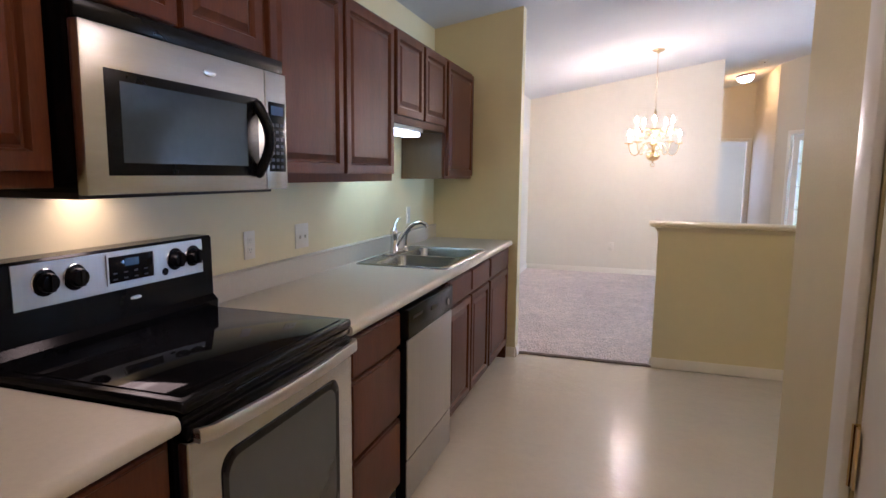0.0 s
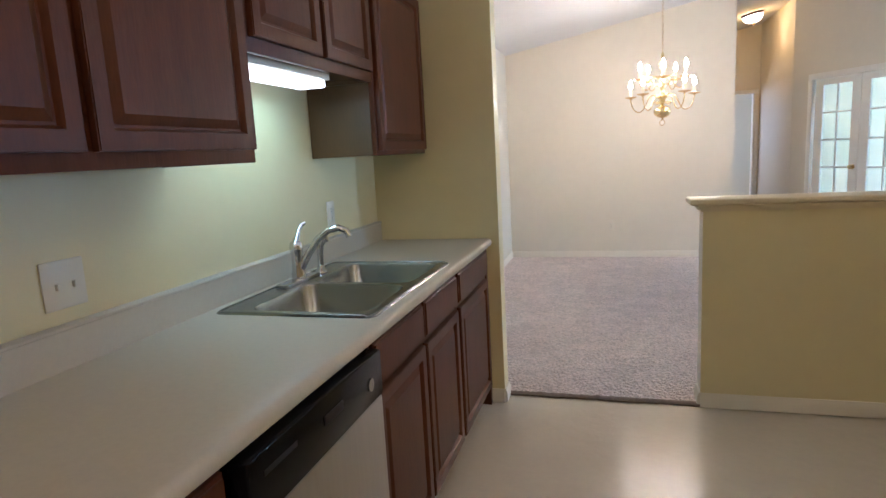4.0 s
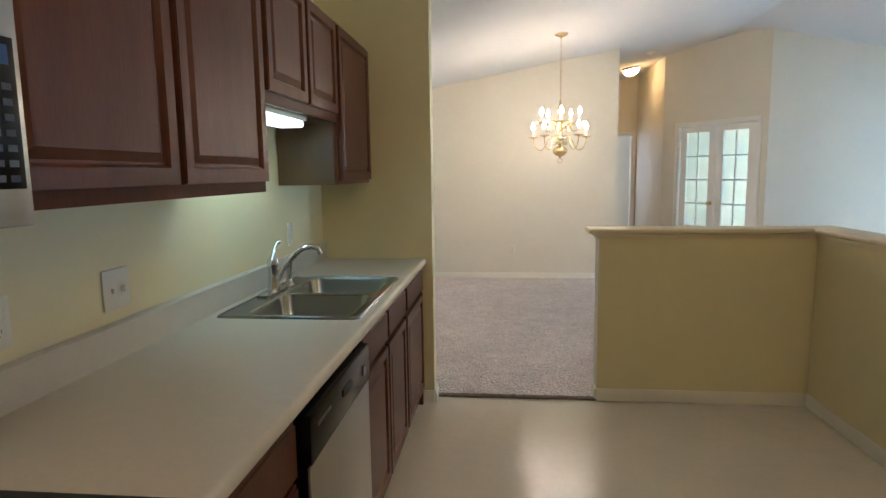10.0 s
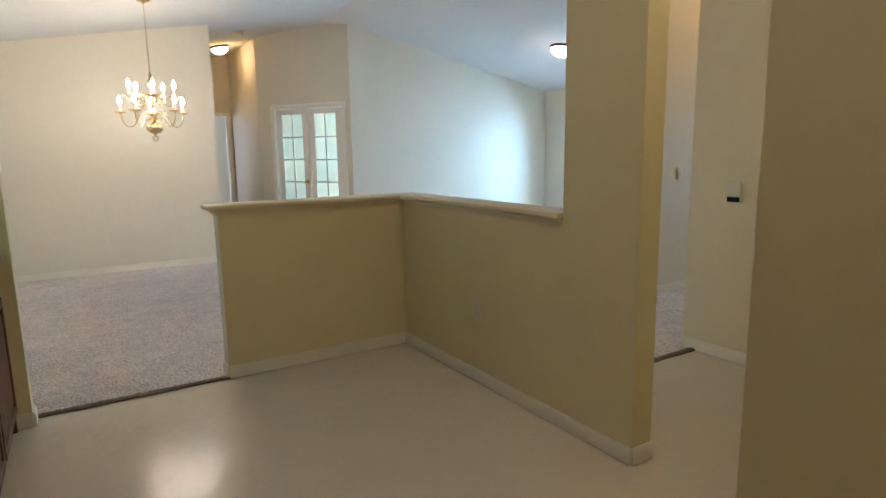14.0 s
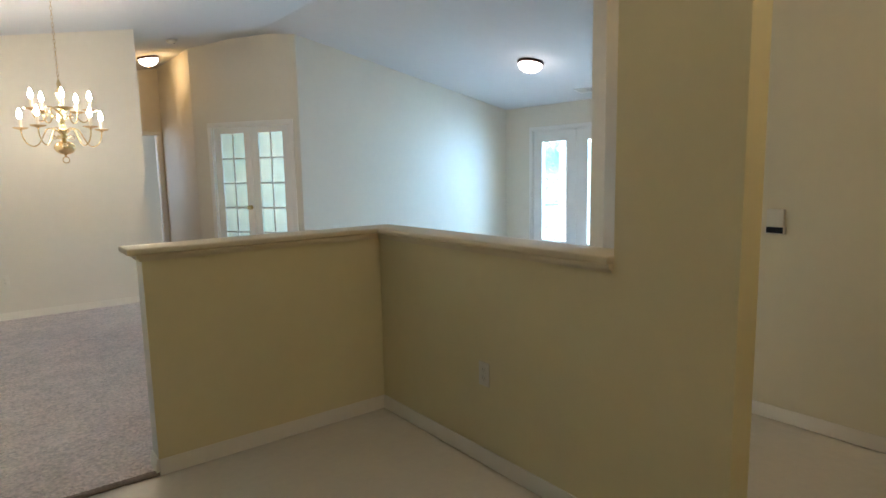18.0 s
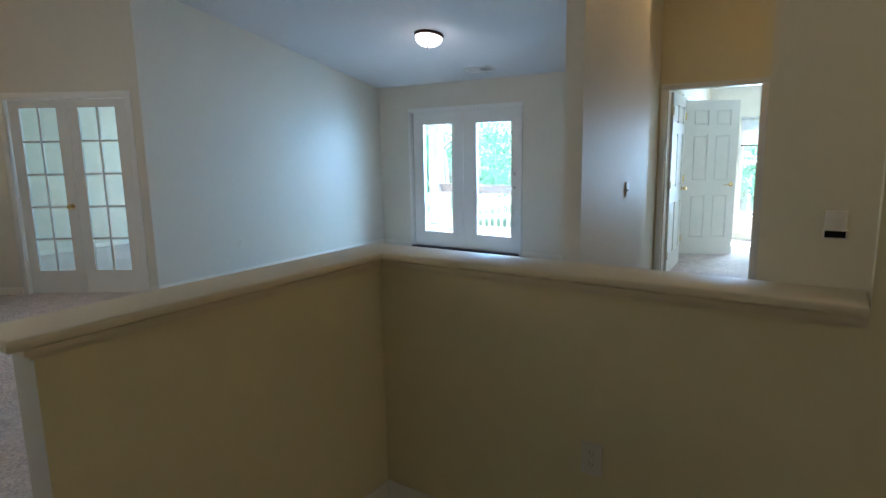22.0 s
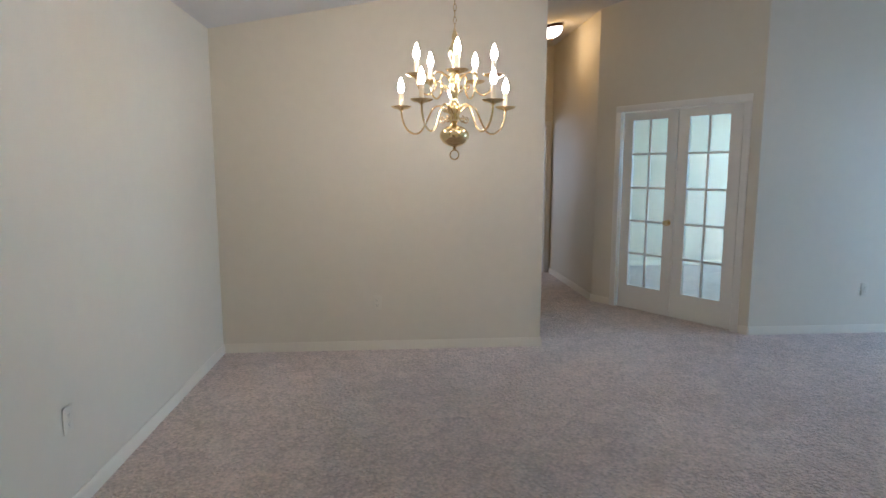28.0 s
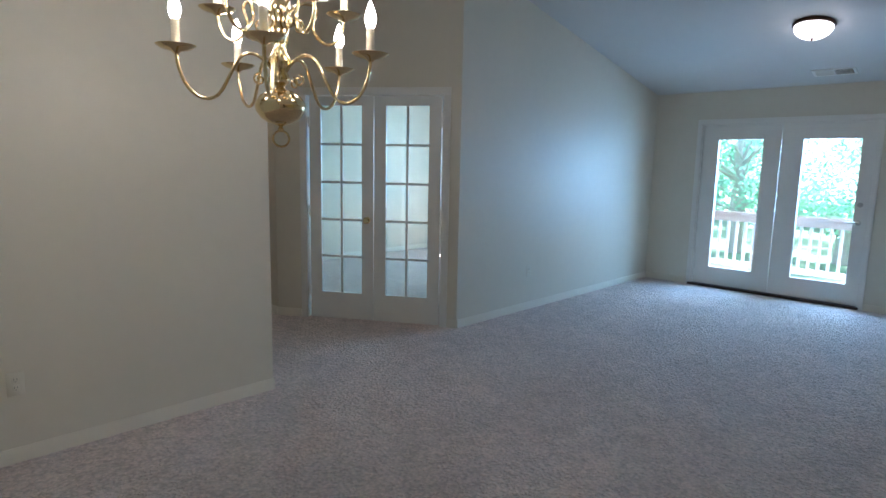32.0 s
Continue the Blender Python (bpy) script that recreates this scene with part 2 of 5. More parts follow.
M_BRONZE = material("dark_bronze_metal", (0.09, 0.045, 0.025), 0.35, 0.8, vary=0.2, scale=20)
M_CANDLE = material("ivory_candle_sleeve", (0.80, 0.72, 0.55), 0.5, vary=0.05, scale=20)
M_PLATE = material("white_wall_plate_plastic", (0.70, 0.65, 0.53), 0.35, vary=0.03, scale=20)
M_GREY = material("grey_key_print", (0.018, 0.019, 0.021), 0.5, vary=0.1, scale=30)
# Near black: shade of recesses put into the colour; also used for dark parts.
M_DARKGAP = material("recess_shade_and_dark_parts", (0.02, 0.015, 0.012), 0.7, vary=0.2, scale=10)
# Socket slots have no depth; their inner shade is put into this colour.
M_SLOT = material("shaded_plate_slot", (0.26, 0.23, 0.18), 0.6, vary=0.2, scale=30)
M_RUST = material("brown_threshold_bronze", (0.055, 0.035, 0.025), 0.5, 0.4, vary=0.3, scale=20)
M_EDGE = material("brown_carpet_edge_binding", (0.24, 0.185, 0.145), 0.9, vary=0.35, scale=40, bump=0.6, bump_scale=150)
M_DECK = material("white_painted_deck_wood", (0.66, 0.64, 0.64), 0.6, vary=0.10, scale=8, bump=0.1, bump_scale=40)
M_RAILTOP = material("weathered_pinkish_rail_wood", (0.46, 0.36, 0.31), 0.7, vary=0.2, scale=10, bump=0.15, bump_scale=40)
M_BARK = material("grey_brown_bark", (0.40, 0.38, 0.34), 0.9, vary=0.35, scale=10, bump=0.6, bump_scale=30)
M_LEAF = leaves("green_leaves", (0.20, 0.335, 0.255), 0.78)
M_GRASS = material("grass", (0.15, 0.215, 0.12), 0.9, vary=0.4, scale=1.0, bump=0.5, bump_scale=20)
M_BLIND = leaves("white_blind_slat", (0.74, 0.74, 0.74), 0.4)
M_PANE = clear_glass("clear_pane")
M_FDPANE = clear_glass("french_door_pane", (0.96, 1.0, 0.97), 0.0, 0.93)
G_BULB = glow("lit_candle_bulb", (1.0, 0.88, 0.66), 5)
G_TUBE = glow("lit_tube_diffuser", (0.88, 1.0, 0.93), 0.13)
G_BOWL = glow("lit_frosted_glass", (1.0, 0.90, 0.76), 0.35)
G_HALL = glow("lit_hall_glass", (1.0, 0.84, 0.60), 0.45)
G_LCD = glow("blue_display", (0.05, 0.25, 0.5), 0.003)


# ---- builders ----
def box(bm, x0, y0, z0, x1, y1, z1):
    m = Matrix.LocRotScale(((x0 + x1) / 2, (y0 + y1) / 2, (z0 + z1) / 2), None, (abs(x1 - x0), abs(y1 - y0), abs(z1 - z0)))
    return bmesh.ops.create_cube(bm, size=1, matrix=m)["verts"]


def bx(x0, y0, z0, x1, y1, z1, bevel=0.0, segments=2):
    bm = bmesh.new()
    box(bm, x0, y0, z0, x1, y1, z1)
    if bevel:
        bmesh.ops.bevel(bm, geom=list(bm.edges), offset=bevel, segments=segments, profile=0.5, affect="EDGES")
    return bm


def cyl(bm, a, b, r0, r1=None, n=16):
    a, b = Vector(a), Vector(b)
    m = Matrix.Translation((a + b) / 2) @ (b - a).to_track_quat("Z", "Y").to_matrix().to_4x4()
    bmesh.ops.create_cone(bm, cap_ends=True, segments=n, radius1=r0, radius2=r0 if r1 is None else r1, depth=(b - a).length, matrix=m)
    return bm


def lathe(profile, n=24, at=(0, 0, 0)):
    """A turned body from (radius, height) pairs round the z axis."""
    bm = bmesh.new()
    rings = [[bm.verts.new((at[0] + r * math.cos(2 * math.pi * k / n), at[1] + r * math.sin(2 * math.pi * k / n), at[2] + z)) for k in range(n)] for r, z in profile]
    for lo, hi in zip(rings, rings[1:]):
        for k in range(n):
            bm.faces.new((lo[k], lo[(k + 1) % n], hi[(k + 1) % n], hi[k]))
    bm.faces.new(list(reversed(rings[0])))
    bm.faces.new(rings[-1])
    return bm


def tube(points, r, n=8, bm=None):
    """A round rod along a line of points."""
    bm = bm or bmesh.new()
    pts = [Vector(p) for p in points]
    rings = []
    for i, p in enumerate(pts):
        way = (pts[min(i + 1, len(pts) - 1)] - pts[max(i - 1, 0)]).normalized()
        q = way.to_track_quat("Z", "Y")
        rr = r[i] if isinstance(r, (list, tuple)) else r
        rings.append([bm.verts.new(p + q @ Vector((rr * math.cos(2 * math.pi * k / n), rr * math.sin(2 * math.pi * k / n), 0))) for k in range(n)])
    for lo, hi in zip(rings, rings[1:]):
        turn = min(range(n), key=lambda s: (lo[0].co - hi[s].co).length)
        for k in range(n):
            bm.faces.new((lo[k], lo[(k + 1) % n], hi[(k + 1 + turn) % n], hi[(k + turn) % n]))
    bm.faces.new(list(reversed(rings[0])))
    bm.faces.new(rings[-1])
    return bm


def prism(outline, axis, lo, hi):
    """A solid from an outline in the plane across axis, from lo to hi along it."""
    bm = bmesh.new()

    def at(u, v, w):
        return {"x": (w, u, v), "y": (u, w, v), "z": (u, v, w)}[axis]

    a = [bm.verts.new(at(u, v, lo)) for u, v in outline]
    b = [bm.verts.new(at(u, v, hi)) for u, v in outline]
    bm.faces.new(a)
    bm.faces.new(list(reversed(b)))
    n = len(a)
    for k in range(n):
        bm.faces.new((a[k], a[(k + 1) % n], b[(k + 1) % n], b[k]))
    bmesh.ops.recalc_face_normals(bm, faces=list(bm.faces))
    return bm


def pierced(us, zs, holes, v0, v1):
    """One plate in the x-z plane from y = v0 to v1, with the named cells of its grid left open."""
    bm = bmesh.new()
    grid = [[bm.verts.new((u, v0, z)) for z in zs] for u in us]
    faces = [bm.faces.new((grid[i][j], grid[i + 1][j], grid[i + 1][j + 1], grid[i][j + 1])) for i in range(len(us) - 1) for j in range(len(zs) - 1) if (i, j) not in holes]
    out = bmesh.ops.extrude_face_region(bm, geom=faces, use_keep_orig=True)
    bmesh.ops.translate(bm, verts=[g for g in out["geom"] if isinstance(g, bmesh.types.BMVert)], vec=(0, v1 - v0, 0))
    bmesh.ops.recalc_face_normals(bm, faces=list(bm.faces))
    return bm


def mesh_of(name, bm, mat, smooth=None):
    bmesh.ops.recalc_face_normals(bm, faces=list(bm.faces))
    me = bpy.data.meshes.new(name)
    bm.to_mesh(me)
    bm.free()
    for m in mat if isinstance(mat, (list, tuple)) else (mat,):
        me.materials.append(m)
    if smooth is not None:
        me.polygons.foreach_set("use_smooth", [True] * len(me.polygons))
        me.set_sharp_from_angle(angle=radians(smooth))
    return me


def solo(name, bm, mat, label="", category="", group="", kind="", smooth=None):
    """A thing of one mesh, in world coordinates."""
    return tagged(new(name, mesh_of(name, bm, mat, smooth)), label, category, group, kind)


def thing(name, m, label, category, group="", kind=""):
    """An Empty at a thing's base; its parts are built in its own coordinates, or in the world's."""
    ob = new(name)
    ob.empty_display_size = 0.05
    ob.matrix_world = m
    return tagged(ob, label, category, group, kind)


def part(name, bm, mat, parent, label="", smooth=35, local=False):
    """One mesh under a thing or a part. Unless local, bm is in world coordinates and the thing is unturned."""
    if not local:
        shift, up = Vector((0, 0, 0)), parent
        while up:
            shift, up = shift + up.location, up.parent
        bmesh.ops.translate(bm, verts=list(bm.verts), vec=-shift)
    ob = new(name, mesh_of(name, bm, mat, smooth))
    ob.parent = parent
    return tagged(ob, label)


# ---- large structure ----
W, E, RIDGE, RZ, EAVE_W, EAVE_E = -0.755, 7.475, 3.40, 3.24, 2.50, 2.39
SOUTH, NORTH, DIN, LIV = -0.60, 13.0, 9.03, 9.205


def vault(x):
    return EAVE_W + (RZ - EAVE_W) * (x - W) / (RIDGE - W) if x < RIDGE else RZ + (EAVE_E - RZ) * (x - RIDGE) / (E - RIDGE)


def wall(name, x0, y0, x1, y1, mat=None, z0=0.0, z1=None, label="cream painted plaster wall"):
    """A straight wall; with no top given it follows the vaulted ceiling."""
    if z1 is None:
        xs = sorted({min(x0, x1), max(x0, x1)} | ({RIDGE} if min(x0, x1) < RIDGE < max(x0, x1) else set()))
        line = [(xs[0], z0), (xs[-1], z0)] + [(x, vault(x) + 0.03) for x in reversed(xs)]
        bm = prism(line, "y", y0, y1)
    else:
        bm = bx(x0, y0, z0, x1, y1, z1)
    return solo(name, bm, mat or M_PAINT, label, "wall", kind="structure")


KP = "yellow-beige painted kitchen wall"
# floors
solo("floor_kitchen", bx(W, SOUTH, -0.12, 3.75, 4.765, 0.0), M_VINYL, "glossy cream sheet vinyl kitchen floor", "floor", kind="structure")
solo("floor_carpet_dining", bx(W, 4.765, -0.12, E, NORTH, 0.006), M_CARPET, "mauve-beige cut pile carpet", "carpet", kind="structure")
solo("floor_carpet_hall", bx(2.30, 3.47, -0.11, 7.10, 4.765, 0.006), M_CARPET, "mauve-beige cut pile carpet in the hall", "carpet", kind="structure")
solo("floor_carpet_bedroom", bx(7.10, 2.3, -0.12, 10.4, 4.765, 0.006), M_CARPET, "grey-beige bedroom carpet", "carpet", kind="structure")
solo("floor_carpet_bedroom_north", bx(E, 4.765, -0.12, 10.4, 6.4, 0.006), M_CARPET, "grey-beige bedroom carpet", "carpet", kind="structure")
solo("floor_far_room", bx(0.8, NORTH, -0.12, 4.1, 15.1, 0.006), M_CARPET, "mauve-beige carpet in the far room", "carpet", kind="structure")
solo("floor_back_room", bx(3.75, SOUTH, -0.12, 7.10, 3.47, 0.004), M_CARPET, "mauve-beige carpet behind the hall wall", "carpet", kind="structure")
# kitchen walls
wall("wall_west_kitchen", W - 0.12, SOUTH - 0.12, W, 4.70, M_KITCHEN, z1=EAVE_W + 0.02, label=KP)
wall("wall_west_dining", W - 0.12, 4.70, W, NORTH, z1=EAVE_W + 0.02)
wall("wall_south", W, SOUTH - 0.12, 7.4, SOUTH, M_KITCHEN, label=KP)
wall("wall_jut", W, 4.645, -0.078, 4.758, M_KITCHEN, label=KP)
wall("wall_pantry_west", 1.047, 1.16, 1.167, 1.565, M_KITCHEN, label=KP)
wall("wall_pantry_over_door", 1.047, 0.34, 1.167, 1.16, M_KITCHEN, z0=2.04, label=KP)
wall("wall_pantry_west_near", 1.047, SOUTH, 1.167, 0.34, M_KITCHEN, label=KP)
wall("wall_pantry_north", 1.167, 1.445, 3.72, 1.565, M_KITCHEN, label=KP)
wall("wall_column", 2.17, 2.69, 2.295, 3.14, M_KITCHEN, label="yellow-beige painted wall beside the pass-through")
HALF = "half wall round the breakfast corner, yellow-beige inside and cream outside"
wall("half_wall_north", 0.925, 4.745, 2.295, 4.87, M_KITCHEN, z1=1.043, label=HALF)
wall("half_wall_east", 2.17, 3.14, 2.295, 4.745, M_KITCHEN, z1=1.043, label=HALF)
wall("wall_back_room_east", 7.10, SOUTH, 7.22, 2.3, z1=3.26)
wall("wall_thermostat", 3.72, 1.445, 3.84, 3.56, M_HALL, z1=3.26, label="beige painted wall with a thermostat")
wall("wall_hall_south_west", 3.84, 3.44, 5.35, 3.56, z1=3.26)
wall("wall_hall_south_east", 6.17, 3.44, 7.10, 3.56, z1=3.26)
wall("wall_hall_south_over_door", 5.35, 3.44, 6.17, 3.56, z0=2.04, z1=3.26)
wall("wall_hall_north", 4.125, 4.66, 5.60, 4.785, z1=3.26, label="cream painted wall between hall and living room")
wall("wall_living_south", 5.60, 4.95, E, 5.07, z1=3.26)
wall("wall_recess_west", 5.48, 4.785, 5.60, 5.07, z1=3.26)
wall("wall_bedroom_south_jamb", 7.10, 2.3, 7.22, 3.965, z1=3.26)
wall("wall_bedroom_north_jamb", 7.10, 4.87, 7.22, 4.95, z1=3.26)
wall("wall_bedroom_over_door", 7.10, 3.965, 7.22, 4.87, z0=2.05, z1=3.26)


def repaint(name, mat, way):
    """Another paint on the faces of a wall that look the given way."""
    me = bpy.data.objects[name].data
    me.materials.append(mat)
    for poly in me.polygons:
        if poly.normal.dot(Vector(way)) > 0.5:
            poly.material_index = len(me.materials) - 1


for name in ("wall_bedroom_south_jamb", "wall_bedroom_north_jamb", "wall_bedroom_over_door"):
    repaint(name, M_KITCHEN, (-1, 0, 0))
repaint("half_wall_north", M_PAINT, (0, 1, 0))
repaint("half_wall_north", M_PAINT, (-1, 0, 0))
repaint("half_wall_east", M_PAINT, (1, 0, 0))
repaint("wall_jut", M_PAINT, (0, 1, 0))

# dining and north hall
wall("wall_dining_north", W, DIN, 1.815, DIN + 0.12)
wall("wall_hall_west", 1.10, DIN + 0.12, 1.22, 12.5)
wall("wall_hall_end_west", 1.22, 12.5, 1.96, 12.62)
wall("wall_hall_end_east", 2.72, 12.5, 2.92, 12.62)
wall("wall_hall_end_over_door", 1.96, 12.5, 2.72, 12.62, z0=2.06)
wall("wall_far_room_north", 0.8, 15.0, 4.0, 15.12, z1=3.0)
wall("wall_far_room_east", 4.0, 13.12, 4.12, 15.12, z1=3.0)
wall("wall_far_room_west", 0.8, 12.5, 0.92, 15.0, z1=3.0)
wall("wall_hall_east", 2.80, 10.66, 2.92, NORTH)
wall("wall_living_north", 3.735, LIV, E, LIV + 0.125)
# study
wall("wall_study_north", 2.92, NORTH, E, NORTH + 0.12)
wall("wall_study_east_low", E, LIV + 0.125, E + 0.13, NORTH, z1=0.75)
wall("wall_study_east_high", E, LIV + 0.125, E + 0.13, NORTH, z0=2.15, z1=2.45)
wall("wall_study_east_a", E, LIV + 0.125, E + 0.13, 10.3, z0=0.75, z1=2.15)
wall("wall_study_east_b", E, 12.1, E + 0.13, NORTH, z0=0.75, z1=2.15)
# patio wall
PY0, PY1, PZ = 6.83, 8.60, 2.005
wall("wall_patio_south", E, 4.95, E + 0.13, PY0, z1=2.45)
wall("wall_patio_north", E, PY1, E + 0.13, LIV + 0.125, z1=2.45)
wall("wall_patio_over_door", E, PY0, E + 0.13, PY1, z0=PZ, z1=2.45)
# bedroom
BX = 10.40
WY0, WY1, WZ0, WZ1 = 3.88, 4.60, 0.38, 1.86
wall("wall_bedroom_south", 7.22, 2.3, BX, 2.42, z1=2.6)
wall("wall_bedroom_north_west", E + 0.13, 5.04, 8.62, 5.16, z1=2.6)
wall("wall_bedroom_north_east", 9.36, 5.04, BX, 5.16, z1=2.6)
wall("wall_bedroom_north_over_door", 8.62, 5.04, 9.36, 5.16, z0=2.05, z1=2.6)
wall("wall_bath_north", E + 0.13, 6.28, BX, 6.40, z1=2.6)
wall("wall_bedroom_east_a", BX, 2.3, BX + 0.13, WY0, z1=2.6)
wall("wall_bedroom_east_b", BX, WY1, BX + 0.13, 6.4, z1=2.6)
wall("wall_bedroom_under_window", BX, WY0, BX + 0.13, WY1, z1=WZ0)
wall("wall_bedroom_over_window", BX, WY0, BX + 0.13, WY1, z0=WZ1, z1=2.6)

# diagonal wall with the french doors
FD0, FD1 = Vector((3.735, LIV, 0)), Vector((2.80, 10.66, 0))
FD_LEN, FD_ANG = (FD1 - FD0).length, math.degrees(math.atan2(FD1.y - FD0.y, FD1.x - FD0.x))
FDM = pose(FD0.x, FD0.y, 0, 0, 0, FD_ANG)
FC = 0.785


def diagonal(name, u0, u1, z0, z1=None):
    """A stretch of the diagonal wall: u along it, its face at v = 0, its back at v = -0.12."""
    def top(u):
        return vault((FDM @ Vector((u, 0, 0))).x) + 0.03
    bm = bmesh.new()
    vs = [[bm.verts.new((u, v, z)) for u, z in ((u0, z0), (u1, z0), (u1, z1 or top(u1)), (u0, z1 or top(u0)))] for v in (0, -0.12)]
    bm.faces.new(vs[0])
    bm.faces.new(list(reversed(vs[1])))
    for k in range(4):
        bm.faces.new((vs[0][k], vs[0][(k + 1) % 4], vs[1][(k + 1) % 4], vs[1][k]))
    bmesh.ops.transform(bm, matrix=FDM, verts=list(bm.verts))
    return solo(name, bm, M_PAINT, "cream painted diagonal wall round the french doors", "wall", kind="structure")


diagonal("wall_diagonal_a", 0.0, FC - 0.63, 0)
diagonal("wall_diagonal_b", FC + 0.63, FD_LEN, 0)
diagonal("wall_diagonal_over", FC - 0.63, FC + 0.63, 2.045)

# ceilings
THICK = 0.10
bm = bmesh.new()


def slab(x0, x1, y0, y1, za, zb):
    vs = [bm.verts.new((x, y, z + d)) for d in (0, THICK) for x, z in ((x0, za), (x1, zb)) for y in (y0, y1)]
    for f in ((0, 1, 3, 2), (4, 6, 7, 5), (0, 2, 6, 4), (1, 5, 7, 3), (0, 4, 5, 1), (2, 3, 7, 6)):
        bm.faces.new([vs[k] for k in f])


slab(W - 0.12, RIDGE, SOUTH - 0.12, 13.12, vault(W) - 0.021, RZ)
XR = 5.54
slab(RIDGE, XR, 4.72, 13.12, RZ, vault(XR))
slab(XR, E + 0.13, 5.0, 13.12, vault(XR), EAVE_E - 0.027)
slab(XR, 7.22, 4.72, 5.0, 3.0, 3.0)
slab(RIDGE, 4.55, SOUTH - 0.12, 4.72, RZ, 3.0)
slab(4.55, 7.22, SOUTH - 0.12, 4.72, 3.0, 3.0)
slab(7.18, BX + 0.13, 2.3, 5.0, 2.44, 2.44)
slab(E + 0.06, BX + 0.13, 5.0, 6.4, 2.44, 2.44)
slab(0.8, 4.12, 13.0, 15.12, 2.44, 2.44)
solo("ceiling", bm, M_CEIL, "white vaulted plaster ceiling", "ceiling", kind="structure")
solo("ceiling_step", prism([(4.56, 3.03), (5.53, 3.03), (5.53, vault(5.53) + 0.002), (4.56, vault(4.56) - 0.003)], "y", 4.70, 4.76), M_PAINT, "cream painted wall over the hall edge", "wall", kind="structure")


# ---- trim: baseboards, caps, casings ----
def baseboard(x0, y0, x1, y1, high=0.079):
    """A board along a wall; the room is on the left of the way from the first end to the second."""
    a, b = Vector((x0, y0, 0)), Vector((x1, y1, 0))
    run = (b - a).length
    bm = prism([(0.0005, 0.004), (0.014, 0.004), (0.014, high - 0.022), (0.009, high - 0.010), (0.007, high), (0.0005, high)], "x", 0, run)
    bmesh.ops.transform(bm, matrix=Matrix.Translation(a) @ Matrix.Rotation(math.atan2(b.y - a.y, b.x - a.x), 4, "Z"), verts=list(bm.verts))
    solo("baseboard", bm, M_BASE, "white painted baseboard along the wall", "baseboard", kind="structure", smooth=30)


for seg in (
    (-0.078, 4.645, -0.146, 4.645), (-0.078, 4.758, -0.078, 4.645), (W, 4.758, -0.078, 4.758),
    (0.925, 4.745, 0.925, 4.87), (2.17, 4.745, 0.925, 4.745), (2.17, 3.14, 2.17, 4.745), (2.17, 2.69, 2.17, 3.14), (2.295, 2.69, 2.17, 2.69), (2.295, 4.87, 2.295, 2.69), (0.925, 4.87, 2.295, 4.87),
    (3.72, 1.565, 3.72, 3.56), (1.047, 1.565, 3.72, 1.565), (1.047, 1.22, 1.047, 1.565), (1.047, SOUTH, 1.047, 0.28),
    (3.72, 3.56, 5.29, 3.56), (6.23, 3.56, 7.10, 3.56),
    (7.10, 3.56, 7.10, 3.90), (7.10, 4.95, 5.60, 4.95), (5.60, 4.66, 4.125, 4.66), (4.125, 4.66, 4.125, 4.785), (4.125, 4.785, 5.48, 4.785),
    (W, DIN, W, 4.758), (1.815, DIN, W, DIN), (1.815, DIN + 0.12, 1.815, DIN), (1.22, DIN + 0.12, 1.815, DIN + 0.12),
    (E, LIV, 3.735, LIV), (E, 8.66, E, LIV), (E, 5.07, E, 6.77), (2.80, 10.66, 2.80, 12.5), (2.92, 13.0, 2.92, 10.8), (E, NORTH, 2.92, NORTH), (E, LIV + 0.125, E, NORTH), (1.90, 12.5, 1.22, 12.5),
    (BX, 2.42, BX, 5.04), (8.56, 5.04, E + 0.13, 5.04), (BX, 6.28, E + 0.13, 6.28),
):
    baseboard(*seg)
for u0, u1 in ((0.0, FC - 0.70), (FC + 0.70, FD_LEN)):
    p, q = FDM @ Vector((u1, 0, 0)), FDM @ Vector((u0, 0, 0))
    baseboard(q.x, q.y, p.x, p.y)

# cap on the half walls, with a moulding under it
CAP = [(0.862, 4.706), (2.131, 4.706), (2.131, 3.142), (2.334, 3.142), (2.334, 4.909), (0.862, 4.909)]
bm = prism(CAP, "z", 1.050, 1.080)
bmesh.ops.bevel(bm, geom=[e for e in bm.edges if abs(e.verts[0].co.z - e.verts[1].co.z) < 1e-4], offset=0.010, segments=3, profile=0.5, affect="EDGES")
solo("trim_half_wall_cap", bm, M_CAP, "off-white painted wooden cap on the half wall", "ledge", kind="structure", smooth=40)
for drop, over in ((0.0, 0.026), (0.014, 0.012)):
    line = [(0.925 - over, 4.745 - over), (2.17 - over, 4.745 - over), (2.17 - over, 3.142), (2.295 + over, 3.142), (2.295 + over, 4.87 + over), (0.925 - over, 4.87 + over)]
    bm = prism(line, "z", 1.032 - drop, 1.0505 - drop)
    solo("trim_half_wall_moulding", bm, M_CAP, "off-white moulding under the half wall cap", "trim", kind="structure")


def casing(name, m, width, height, wide=0.06, deep=0.016):
    """Three boards round an opening, on the face v = 0 of a wall, u from 0 to width."""
    ob = thing(name, m, "white painted door casing", "casing", kind="structure")
    for u0, u1, z0, z1 in ((-wide, 0, 0, height), (width, width + wide, 0, height), (-wide, width + wide, height, height + wide)):
        bm = bx(u0, 0.0008, z0 + (0.004 if z0 == 0 else 0), u1, deep, z1, 0.004)
        part("casing_board", bm, M_TRIM, ob, local=True)
    return ob


